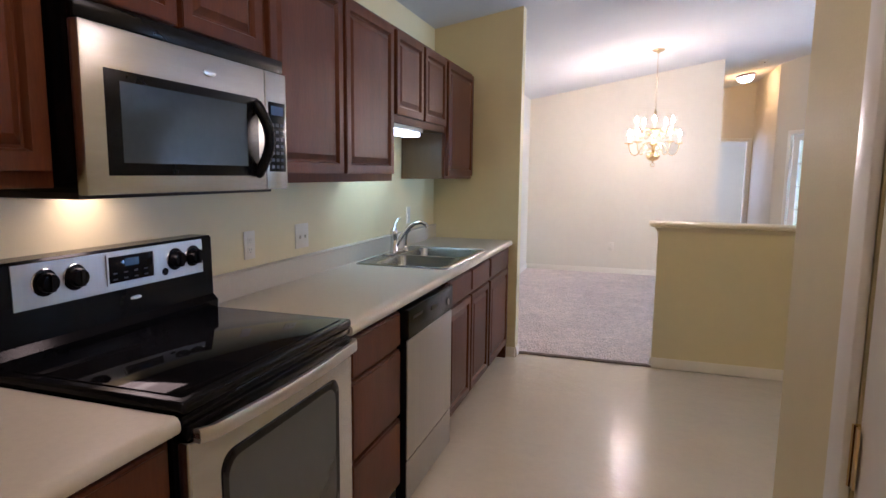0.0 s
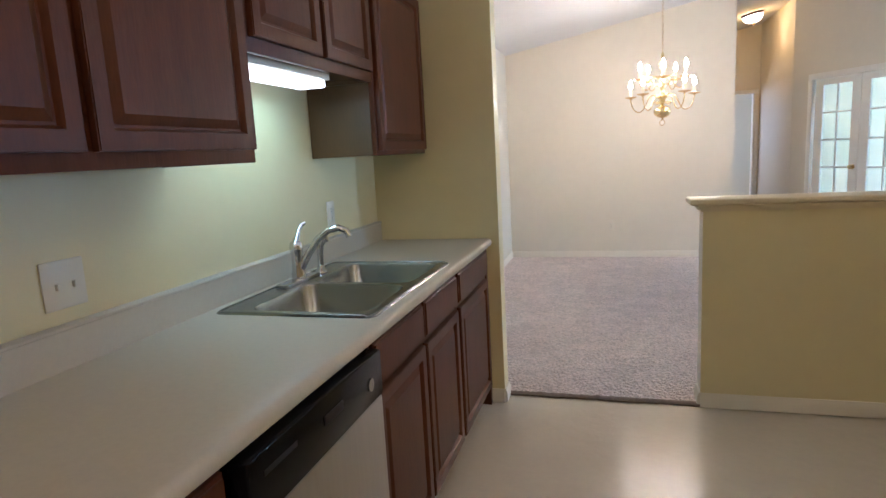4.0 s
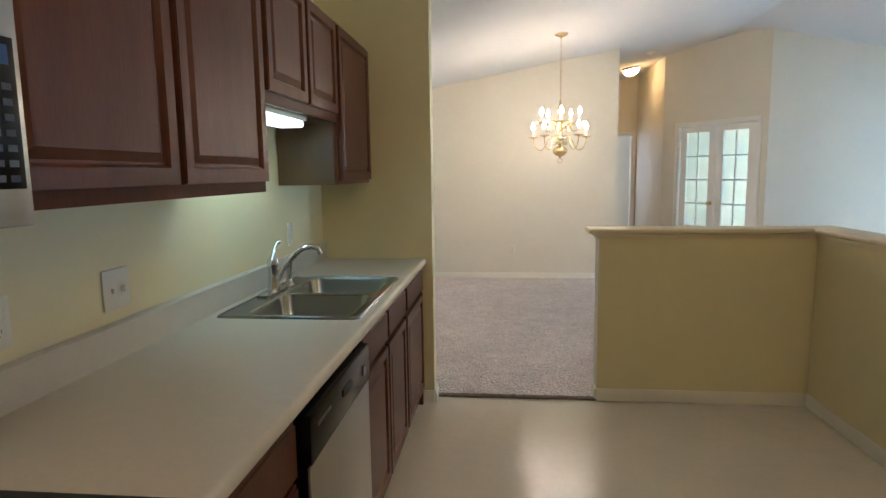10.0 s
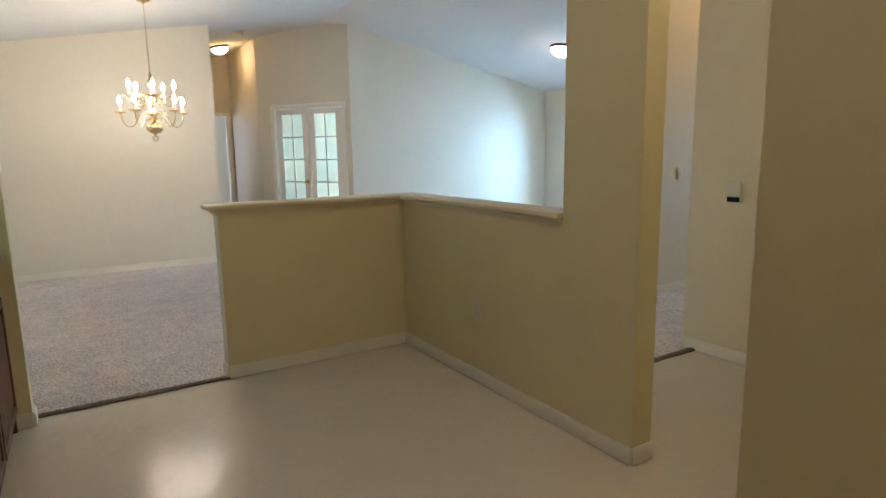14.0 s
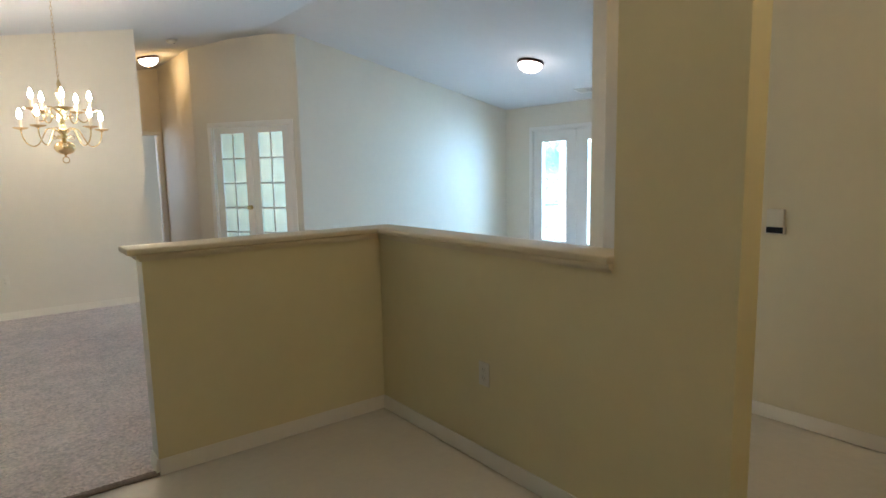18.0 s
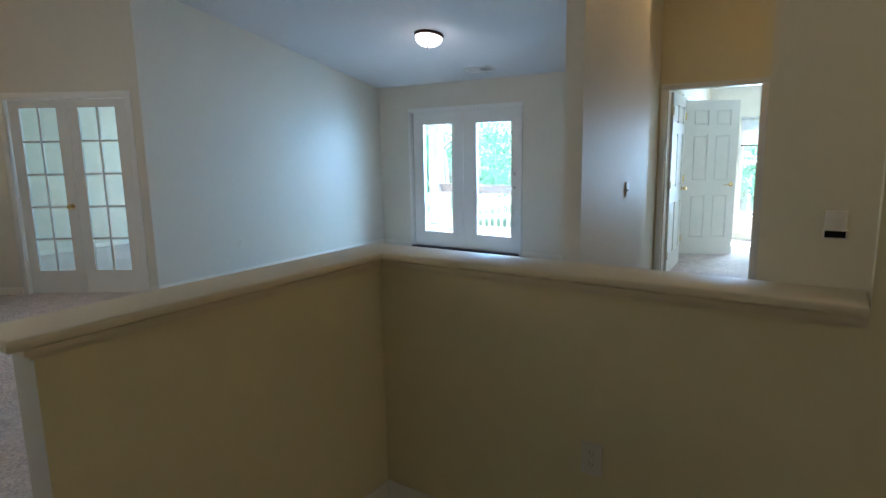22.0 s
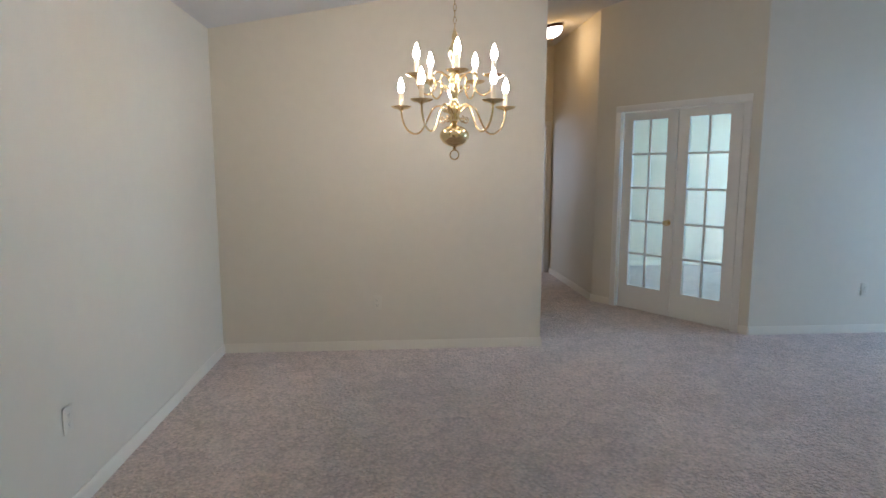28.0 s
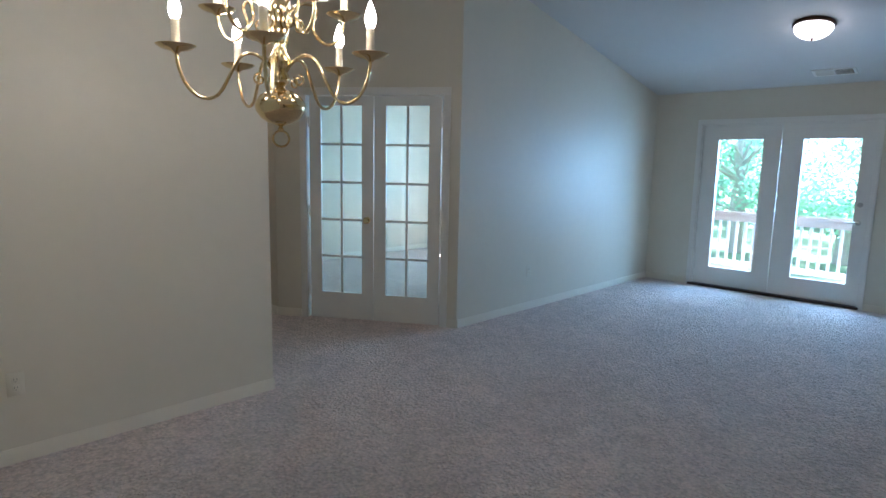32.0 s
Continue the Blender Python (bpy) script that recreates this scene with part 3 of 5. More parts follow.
casing("trim_bedroom_door", pose(7.10, 4.87, 0, 0, 0, -90) @ Matrix.Scale(-1, 4, (0, 1, 0)), 0.905, 2.05)
casing("trim_bath_door", pose(8.62, 5.04, 0) @ Matrix.Scale(-1, 4, (0, 1, 0)), 0.74, 2.05)
casing("trim_hall_door", pose(5.35, 3.56, 0), 0.82, 2.04)
casing("trim_pantry_door", pose(1.047, 1.16, 0, 0, 0, -90) @ Matrix.Scale(-1, 4, (0, 1, 0)), 0.82, 2.04)
casing("trim_hall_end_door", pose(1.96, 12.5, 0) @ Matrix.Scale(-1, 4, (0, 1, 0)), 0.76, 2.06)
casing("trim_french_door", FDM @ pose(FC - 0.63, 0, 0), 1.26, 2.045, 0.065)
casing("trim_patio_door", pose(E, PY0, 0, 0, 0, 90), PY1 - PY0, PZ, 0.055)


# ---- doors ----
def panel_leaf(ob, w, h, t):
    """A pierced frame with six raised panels, each in a true recess."""
    s, gap = 0.11, 0.10
    pw = (w - 2 * s - gap) / 2
    rows = ((0.22, 0.80), (0.98, 1.58), (1.70, h - 0.12))
    us = [0, s, s + pw, s + pw + gap, w - s, w]
    zs = [0] + [v for row in rows for v in row] + [h]
    part("leaf_frame", pierced(us, zs, {(i, j) for i in (1, 3) for j in (1, 3, 5)}, -t / 2, t / 2), M_TRIM, ob, smooth=20, local=True)
    for z0, z1 in rows:
        for x0 in (s, s + pw + gap):
            bm = bx(x0 - 0.002, -t / 2 + 0.012, z0 - 0.002, x0 + pw + 0.002, t / 2 - 0.012, z1 + 0.002)
            for side in (-1, 1):
                face = max(bm.faces, key=lambda f: f.calc_center_median().y * side)
                for thick, depth in ((0.024, 0.0), (0.014, 0.008)):
                    bmesh.ops.inset_region(bm, faces=[face], thickness=thick, depth=depth)
            part("panel", bm, M_TRIM, ob, smooth=20, local=True)


def knob_set(parent, x, z, t, mat=None, label="brass door knob"):
    for side in (-1, 1):
        bm = lathe([(0.030, 0.0), (0.030, 0.006), (0.012, 0.010), (0.011, 0.030), (0.024, 0.040), (0.028, 0.052), (0.022, 0.064), (0.006, 0.068)], 20)
        bmesh.ops.transform(bm, matrix=Matrix.Translation((x, side * t / 2, z)) @ Matrix.Rotation(radians(-90 * side), 4, "X"), verts=list(bm.verts))
        part("knob", bm, mat or M_BRASS, parent, label, local=True)


def lever_set(parent, x, z, t):
    for side in (-1, 1):
        bm = lathe([(0.030, 0.0), (0.030, 0.006), (0.012, 0.010), (0.011, 0.040), (0.004, 0.042)], 18)
        bmesh.ops.transform(bm, matrix=Matrix.Translation((x, side * t / 2, z)) @ Matrix.Rotation(radians(-90 * side), 4, "X"), verts=list(bm.verts))
        v = side * (t / 2 + 0.036)
        tube([(x, v, z), (x - 0.03, v + side * 0.004, z + 0.002), (x - 0.08, v + side * 0.002, z - 0.002), (x - 0.115, v, z - 0.008)], [0.009, 0.008, 0.007, 0.005], 10, bm)
        part("lever_handle", bm, M_BRASS, parent, "brass lever handle", local=True)


def hinge(parent, x, y, z, mat=None):
    bm = cyl(bmesh.new(), (x, y, z - 0.045), (x, y, z + 0.045), 0.0065, n=10)
    box(bm, x - 0.016, y - 0.004, z - 0.044, x + 0.016, y - 0.001, z + 0.044)
    part("hinge", bm, mat or M_BRASS, parent, "" if mat else "brass hinge", local=True)


def room_door(name, m, w, h, label, hinge_side=1, lever=False):
    ob = thing(name, m, label, "door", kind="structure")
    panel_leaf(ob, w, h, 0.035)
    if lever:
        lever_set(ob, w - 0.06, 0.93, 0.035)
    else:
        knob_set(ob, w - 0.06, 0.93, 0.035)
    for z in (0.22, 1.02, 1.82):
        hinge(ob, -0.004, hinge_side * 0.0205, z)
    return ob


room_door("door_pantry", pose(1.067, 1.155, 0.010, 0, 0, -90), 0.81, 2.02, "white six-panel pantry door, closed, with brass hinges", hinge_side=-1)
room_door("door_hall", pose(6.165, 3.535, 0.012, 0, 0, 180), 0.81, 2.02, "white six-panel hall door, closed", hinge_side=-1)
room_door("door_bedroom", pose(7.215, 4.845, 0.014, 0, 0, 4), 0.86, 2.02, "white six-panel bedroom door standing open", hinge_side=-1)
room_door("door_bedroom_bath", pose(8.635, 5.012, 0.014, 0, 0, -54), 0.71, 2.02, "white six-panel door standing ajar before the bedroom window", hinge_side=-1, lever=True)
for name, x0, y0, x1, y1, h in (("jamb_bedroom", 7.10, 4.856, 7.22, 4.87, 2.05), ("jamb_bedroom", 7.10, 3.965, 7.22, 3.979, 2.05), ("jamb_hall_end", 2.706, 12.5, 2.72, 12.62, 2.06), ("jamb_hall_end", 1.96, 12.5, 1.974, 12.62, 2.06)):
    solo("trim_" + name, bx(x0 + 0.001, y0, 0.004, x1 - 0.001, y1, h - 0.001), M_TRIM, "white painted door jamb", "jamb", kind="structure")


def french_leaf(name, u0, knob_at):
    """A leaf with two by five panes, in the diagonal wall's own coordinates."""
    w, h, t, s = 0.607, 2.025, 0.035, 0.108
    ob = thing(name, FDM @ pose(u0, -0.035, 0.012), "white ten-light french door, closed, with a brass knob", "door", "french doors", "structure")
    z0, z1 = 0.245, 1.945
    part("leaf_frame", pierced([0, s, w - s, w], [0, z0, z1, h], {(1, 1)}, -t / 2, t / 2), M_TRIM, ob, local=True)
    gw, gh = (w - 2 * s), (z1 - z0)
    part("muntin", bx(w / 2 - 0.0105, -0.012, z0, w / 2 + 0.0105, 0.012, z1, 0.003), M_TRIM, ob, local=True)
    for r in range(1, 5):
        z = z0 + gh * r / 5
        for k in (0, 1):
            part("muntin", bx(s + k * (gw / 2 + 0.0105), -0.012, z - 0.0105, s + k * (gw / 2 + 0.0105) + gw / 2 - 0.0105, 0.012, z + 0.0105, 0.003), M_TRIM, ob, local=True)
    for r in range(5):
        for k in (0, 1):
            a = s + k * gw / 2
            pane = part("pane", bx(a + 0.002, -0.002, z0 + gh * r / 5 + 0.002, a + gw / 2 - 0.002, 0.002, z0 + gh * (r + 1) / 5 - 0.002), M_FDPANE, ob, "clear glass pane", local=True)
            pane.visible_shadow = False
    if knob_at:
        knob_set(ob, knob_at, 0.93, t)
    for z in (0.25, 1.0, 1.8):
        hinge(ob, w if knob_at else 0.0, 0.019, z, M_TRIM)
    return ob


french_leaf("door_french_1", FC - 0.611, 0)
french_leaf("door_french_2", FC + 0.004, 0.055)


def patio_leaf(name, y0, y1, g0, g1, handle):
    ob = thing(name, pose(E + 0.05, y0, 0.03), "white full-light patio door, closed", "door", "patio doors", "structure")
    t, zt, z0, z1 = 0.022, 1.985, 0.235, 1.838
    turn = Matrix.Translation((E + 0.05, 0, 0)) @ Matrix.Rotation(radians(90), 4, "Z")
    bm = pierced([y0, g0, g1, y1], [0.035, z0, z1, zt], {(1, 1)}, -t, t)
    bmesh.ops.transform(bm, matrix=turn, verts=list(bm.verts))
    part("leaf_frame", bm, M_TRIM, ob)
    bm = pierced([g0, g0 + 0.022, g1 - 0.022, g1], [z0, z0 + 0.022, z1 - 0.022, z1], {(1, 1)}, -0.029, 0.029)
    bmesh.ops.transform(bm, matrix=turn, verts=list(bm.verts))
    part("glazing_bead", bm, M_TRIM, ob)
    pane = part("pane", bx(E + 0.047, g0 + 0.02, z0 + 0.02, E + 0.053, g1 - 0.02, z1 - 0.02), M_PANE, ob, "clear glass pane")
    pane.visible_shadow = False
    if handle:
        y = y0 + 0.065
        bm = lathe([(0.028, 0), (0.028, 0.008), (0.012, 0.012), (0.011, 0.045), (0.004, 0.047)], 16)
        bmesh.ops.transform(bm, matrix=Matrix.Translation((E + 0.028, y, 0.93)) @ Matrix.Rotation(radians(-90), 4, "Y"), verts=list(bm.verts))
        tube([(E - 0.012, y, 0.93), (E - 0.018, y + 0.03, 0.932), (E - 0.016, y + 0.08, 0.928), (E - 0.014, y + 0.115, 0.922)], [0.010, 0.009, 0.008, 0.006], 10, bm)
        part("lever_handle", bm, M_NICKEL, ob, "satin nickel lever handle")
        bm = lathe([(0.026, 0), (0.026, 0.010), (0.012, 0.014), (0.003, 0.016)], 16)
        bmesh.ops.transform(bm, matrix=Matrix.Translation((E + 0.028, y, 1.12)) @ Matrix.Rotation(radians(-90), 4, "Y"), verts=list(bm.verts))
        part("deadbolt", bm, M_NICKEL, ob, "satin nickel deadbolt turn")
    return ob


patio_leaf("door_patio_1", 7.722, 8.585, 7.885, 8.425, False)
patio_leaf("door_patio_2", 6.845, 7.716, 6.935, 7.52, True)
bm = bmesh.new()
for a, b, c, d in ((PY0, 6.843, 0.0, PZ), (8.587, PY1, 0.0, PZ), (6.843, 8.587, 1.987, PZ)):
    box(bm, E + 0.004, a, c, E + 0.125, b, d)
solo("trim_patio_frame", bm, M_TRIM, "white painted patio door frame", "door frame", kind="structure")
solo("trim_patio_threshold", bx(E - 0.035, PY0 - 0.02, 0.004, E + 0.12, PY1 + 0.03, 0.033, 0.004), M_RUST, "dark bronze door threshold", "threshold", kind="structure")


def carpet_edge(name, x0, x1, y, seed):
    """The turned-down pile along a doorway: an uneven rounded roll, thicker than the vinyl beside it."""
    rng = random.Random(seed)
    bm = bmesh.new()
    n = int((x1 - x0) / 0.012)
    rows = []
    for k in range(n + 1):
        x, d, h = x0 + (x1 - x0) * k / n, rng.uniform(-0.004, 0.004) + 0.004 * math.sin(k * 0.21), 0.019 + rng.uniform(-0.003, 0.003)
        rows.append([(x, y - 0.004 + d, 0.0008), (x, y - 0.008 + d, h * 0.45), (x, y + 0.000 + d, h * 0.85), (x, y + 0.014 + d, h), (x, y + 0.034, h * 0.75), (x, y + 0.048, 0.0045), (x, y + 0.030, 0.0008)])
    first = loft(bm, rows)[0]
    bm.faces.new(first)
    solo(name, bm, M_EDGE, "brown turned-down carpet edge against the vinyl", "carpet edge", kind="structure", smooth=60)


def loft(bm, loops, close=True):
    rows = [[bm.verts.new(p) for p in loop] for loop in loops]
    n = len(rows[0])
    for lo, hi in zip(rows, rows[1:]):
        for k in range(n):
            bm.faces.new((lo[k], lo[(k + 1) % n], hi[(k + 1) % n], hi[k]))
    if close:
        bm.faces.new(rows[-1])
    return rows


carpet_edge("trim_carpet_edge", -0.078, 0.925, 4.748, 3)
carpet_edge("trim_carpet_edge_hall", 2.297, 3.718, 3.458, 4)


# ---- kitchen cabinets ----
FX, UX = -0.150, -0.450


def shaker(y0, y1, z0, z1, x, frame=0.055):
    """A cabinet door that faces +x: a mitred frame, a groove and a raised field."""
    bm = bx(x, y0, z0, x + 0.019, y1, z1)
    front = max(bm.faces, key=lambda f: f.calc_center_median().x)
    edges = list(front.edges)
    bmesh.ops.bevel(bm, geom=edges, offset=0.003, segments=2, affect="EDGES")
    front = max((f for f in bm.faces if f.normal.x > 0.99), key=lambda f: f.calc_area())
    for thick, depth in ((frame - 0.003, 0.0), (0.004, -0.004), (0.006, -0.010), (0.009, 0.0), (0.030, 0.011)):
        bmesh.ops.inset_region(bm, faces=[front], thickness=thick, depth=depth)
    return bm


def slab_front(y0, y1, z0, z1, x):
    bm = bx(x, y0, z0, x + 0.019, y1, z1)
    front = max(bm.faces, key=lambda f: f.calc_center_median().x)
    bmesh.ops.bevel(bm, geom=list(front.edges), offset=0.007, segments=3, affect="EDGES")
    return bm


def base_cabinet(name, y0, y1, fronts, label):
    ob = thing(name, pose(W + 0.3, (y0 + y1) / 2, 0.0), label, "cabinet", "base cabinets")
    for a, b in ((y0 + 0.001, y0 + 0.018), (y1 - 0.018, y1 - 0.001)):
        part("side_panel", bx(W + 0.003, a, 0.10, FX - 0.0195, b, 0.875), M_WOOD_SIDE, ob, "lighter veneer side")
    part("bottom_panel", bx(W + 0.003, y0 + 0.018, 0.10, FX - 0.0195, y1 - 0.018, 0.118), M_WOOD_SIDE, ob)
    part("back_panel", bx(W + 0.003, y0 + 0.018, 0.118, W + 0.012, y1 - 0.018, 0.80), M_WOOD_SIDE, ob)
    part("face_frame", bx(FX - 0.019, y0 + 0.002, 0.10, FX, y1 - 0.002, 0.875), M_WOOD, ob)
    # Toe kick coloured near black for the shade under the cabinet.
    part("toe_kick", bx(W + 0.003, y0 + 0.001, 0.002, FX - 0.075, y1 - 0.001, 0.10), M_DARKGAP, ob, "recessed toe kick, its shade put into a near-black colour")
    for kind, a, b, c, d in fronts:
        part("drawer_front" if kind == "drawer" else "door", slab_front(a, b, c, d, FX + 0.001) if kind == "drawer" else shaker(a, b, c, d, FX + 0.001), M_WOOD, ob, smooth=25)
    return ob


DC = "dark cherry wood "
base_cabinet("base_cabinet", 1.958, 2.412, [("drawer", 1.968, 2.404, 0.718, 0.858), ("drawer", 1.968, 2.404, 0.424, 0.702), ("drawer", 1.968, 2.404, 0.122, 0.408)], DC + "base cabinet with three plain drawers beside the range")
base_cabinet("base_cabinet", 3.046, 3.972, [("drawer", 3.062, 3.498, 0.735, 0.862), ("drawer", 3.520, 3.956, 0.735, 0.862), ("door", 3.062, 3.498, 0.125, 0.712), ("door", 3.520, 3.956, 0.125, 0.712)], DC + "sink cabinet with two doors and false fronts")
base_cabinet("base_cabinet", 3.975, 4.600, [("drawer", 3.995, 4.575, 0.735, 0.862), ("door", 3.995, 4.575, 0.125, 0.712)], DC + "base cabinet with one drawer and door")
base_cabinet("base_cabinet", 0.30, 1.172, [("drawer", 0.32, 1.150, 0.715, 0.862), ("door", 0.32, 0.725, 0.125, 0.695), ("door", 0.745, 1.150, 0.125, 0.695)], DC + "base cabinet with one drawer beside the range")
base_cabinet("base_cabinet", -0.59, 0.297, [("drawer", -0.57, 0.277, 0.715, 0.862), ("door", -0.57, -0.155, 0.125, 0.695), ("door", -0.135, 0.277, 0.125, 0.695)], DC + "base cabinet under the near worktop")
solo("cabinet_filler_strip", bx(W + 0.003, 4.602, 0.0, FX + 0.004, 4.640, 0.875, 0.002), M_WOOD, "narrow dark wood filler strip between cabinet and wall", "filler", "base cabinets")


def upper_cabinet(y0, y1, z0, z1, doors, label, low_rail=0.035, x=None):
    x = x or UX
    ob = thing("upper_cabinet", pose(W + 0.004, (y0 + y1) / 2, z0), label, "cabinet", "upper cabinets")
    for kind, a, b, c, d in (("side_panel", y0 + 0.001, y0 + 0.016, z0, z1), ("side_panel", y1 - 0.016, y1 - 0.001, z0, z1), ("bottom_panel", y0 + 0.016, y1 - 0.016, z0 + 0.02, z0 + 0.036), ("top_panel", y0 + 0.016, y1 - 0.016, z1 - 0.016, z1)):
        part(kind, bx(W + 0.003, a, c, x - 0.0195, b, d), M_WOOD_SIDE, ob, "lighter veneer side" if kind == "side_panel" else "")
    part("back_panel", bx(W + 0.003, y0 + 0.016, z0 + 0.036, W + 0.010, y1 - 0.016, z1 - 0.016), M_WOOD_SIDE, ob)
    part("face_frame", bx(x - 0.019, y0 + 0.0015, z0, x, y1 - 0.0015, z1, 0.0015), M_WOOD, ob)
    for a, b in doors:
        part("door", shaker(a, b, z0 + low_rail, z1 - 0.02, x + 0.001), M_WOOD, ob, smooth=25)
    return ob


upper_cabinet(1.975, 3.075, 1.372, 2.15, [(1.992, 2.512), (2.538, 3.058)], DC + "upper cabinet with two raised-panel doors over the worktop")
upper_cabinet(3.078, 3.955, 1.672, 2.15, [(3.098, 3.502), (3.530, 3.935)], DC + "short upper cabinet with two doors over the sink", 0.040)
upper_cabinet(3.958, 4.625, 1.376, 2.15, [(3.978, 4.598)], DC + "tall upper cabinet with a single door", 0.02)
upper_cabinet(1.208, 1.972, 1.772, 2.15, [(1.224, 1.570), (1.592, 1.952)], DC + "short upper cabinet with two doors over the microwave", 0.02)
upper_cabinet(0.36, 1.205, 1.372, 2.15, [(0.38, 0.772), (0.795, 1.187)], DC + "upper cabinet with two doors beside the microwave")
upper_cabinet(-0.59, 0.357, 1.372, 2.15, [(-0.57, -0.128), (-0.105, 0.337)], DC + "upper cabinet with two doors over the near worktop")

# worktops, with a rounded nose and a backsplash
SX0, SX1, SY0, SY1 = -0.692, -0.160, 3.130, 3.960


def worktop(y0, y1, cut, label):
    ob = thing("worktop", pose(W + 0.3, (y0 + y1) / 2, 0.876), label, "worktop", "worktops")
    nose = [(-0.175, 0.877), (-0.128, 0.877), (-0.1195, 0.880), (-0.1165, 0.888), (-0.1175, 0.902), (-0.123, 0.911), (-0.132, 0.9145), (-0.175, 0.9145)]
    bm = prism(nose, "y", y0, y1)
    if cut:
        line = [(W + 0.002, y0), (-0.175, y0), (-0.175, SY0 + 0.012), (SX0 + 0.012, SY0 + 0.012), (SX0 + 0.012, SY1 - 0.012), (-0.175, SY1 - 0.012), (-0.175, y1), (W + 0.002, y1)]
        top = prism(line, "z", 0.877, 0.9145)
    else:
        top = bx(W + 0.002, y0, 0.877, -0.175, y1, 0.9145)
    part("top", top, M_COUNTER, ob, smooth=40)
    part("rounded_front_edge", bm, M_COUNTER, ob, smooth=40)
    splash = [(W + 0.002, 0.9150), (W + 0.022, 0.9150), (W + 0.022, 1.006), (W + 0.026, 1.009), (W + 0.026, 1.015), (W + 0.021, 1.019), (W + 0.002, 1.019)]
    part("backsplash", prism(splash, "y", y0, y1), M_COUNTER, ob, smooth=40)
    return ob


worktop(1.950, 4.640, True, "cream laminate worktop with a backsplash and sink cut-out")
worktop(-0.595, 1.174, False, "short cream laminate worktop beside the range")


# ---- sink and tap ----
def ring_loop(x0, x1, y0, y1, r, z, n=5):
    pts = []
    for cx, cy, a0 in ((x1 - r, y1 - r, 0), (x0 + r, y1 - r, 90), (x0 + r, y0 + r, 180), (x1 - r, y0 + r, 270)):
        for k in range(n + 1):
            a = radians(a0 + 90 * k / n)
            pts.append((cx + r * math.cos(a), cy + r * math.sin(a), z))
    return pts


sink = thing("kitchen_sink", pose((SX0 + SX1) / 2, (SY0 + SY1) / 2, 0.915), "stainless steel double-bowl sink set in the worktop", "sink")
bm = bmesh.new()
ym = (SY0 + SY1) / 2
bowls = [(SX0 + 0.095, SX1 - 0.035, SY0 + 0.035, ym - 0.014), (SX0 + 0.095, SX1 - 0.035, ym + 0.014, SY1 - 0.035)]
zr = 0.9205
outer = [bm.verts.new(p) for p in ring_loop(SX0, SX1, SY0, SY1, 0.03, zr)]
rims = [[bm.verts.new(p) for p in ring_loop(a, b, c, d, 0.055, zr)] for a, b, c, d in bowls]
edges = []
for loop in (outer, *rims):
    edges += [bm.edges.new((loop[k], loop[(k + 1) % len(loop)])) for k in range(len(loop))]
bmesh.ops.triangle_fill(bm, edges=edges, use_beauty=True)
low = [bm.verts.new((v.co.x + (0.004 if v.co.x > (SX0 + SX1) / 2 else -0.004), v.co.y + (0.004 if v.co.y > ym else -0.004), 0.9152)) for v in outer]
for k in range(len(outer)):
    bm.faces.new((outer[k], outer[(k + 1) % len(outer)], low[(k + 1) % len(outer)], low[k]))
part("rim", bm, M_SINK, sink, smooth=30)
line = ring_loop(SX0 + 0.005, SX1 - 0.005, SY0 + 0.005, SY1 - 0.005, 0.028, zr)
part("rolled_edge", tube(line + line[:2], 0.0032, 8), M_SINK, sink, smooth=60)
for a, b, c, d in bowls:
    bm = bmesh.new()
    loft(bm, [ring_loop(a, b, c, d, 0.055, zr), ring_loop(a + 0.004, b - 0.004, c + 0.004, d - 0.004, 0.052, zr - 0.008), ring_loop(a + 0.012, b - 0.012, c + 0.012, d - 0.012, 0.06, 0.775), ring_loop(a + 0.03, b - 0.03, c + 0.03, d - 0.03, 0.06, 0.752), ring_loop(a + 0.06, b - 0.06, c + 0.06, d - 0.06, 0.05, 0.748)])
    bowl = part("bowl", bm, M_SINK, sink, smooth=60)
    part("drain", lathe([(0.042, 0.0), (0.040, 0.003), (0.030, 0.003), (0.026, -0.002), (0.004, -0.002)], 20, ((a + b) / 2, (c + d) / 2, 0.7485)), M_CHROME, bowl, "chrome drain basket")

TX, TY, TZ = SX0 + 0.045, 3.575, 0.921
tap = thing("kitchen_tap", pose(TX, TY, TZ), "chrome single-lever kitchen tap with a curved spout on the sink", "tap")
part("base_plate", bx(TX - 0.028, TY - 0.125, TZ, TX + 0.028, TY + 0.125, TZ + 0.010, 0.009, 3), M_CHROME, tap, smooth=50)
part("body", lathe([(0.027, 0.008), (0.026, 0.03), (0.022, 0.05), (0.021, 0.10), (0.024, 0.115), (0.026, 0.13), (0.022, 0.148), (0.008, 0.156)], 24, (TX, TY, TZ)), M_CHROME, tap, smooth=60)
part("lever", tube([(TX, TY, TZ + 0.145), (TX + 0.002, TY + 0.006, TZ + 0.163), (TX + 0.006, TY + 0.020, TZ + 0.192), (TX + 0.012, TY + 0.034, TZ + 0.210), (TX + 0.022, TY + 0.044, TZ + 0.216)], [0.017, 0.010, 0.0075, 0.008, 0.006], 12), M_CHROME, tap, smooth=60)
part("spout", tube([(TX + 0.012, TY + 0.004, TZ + 0.05), (TX + 0.045, TY + 0.010, TZ + 0.105), (TX + 0.085, TY + 0.018, TZ + 0.158), (TX + 0.125, TY + 0.026, TZ + 0.188), (TX + 0.165, TY + 0.034, TZ + 0.196), (TX + 0.192, TY + 0.039, TZ + 0.184), (TX + 0.203, TY + 0.041, TZ + 0.162)], [0.015, 0.0145, 0.014, 0.013, 0.0125, 0.0125, 0.013], 14), M_CHROME, tap, smooth=60)
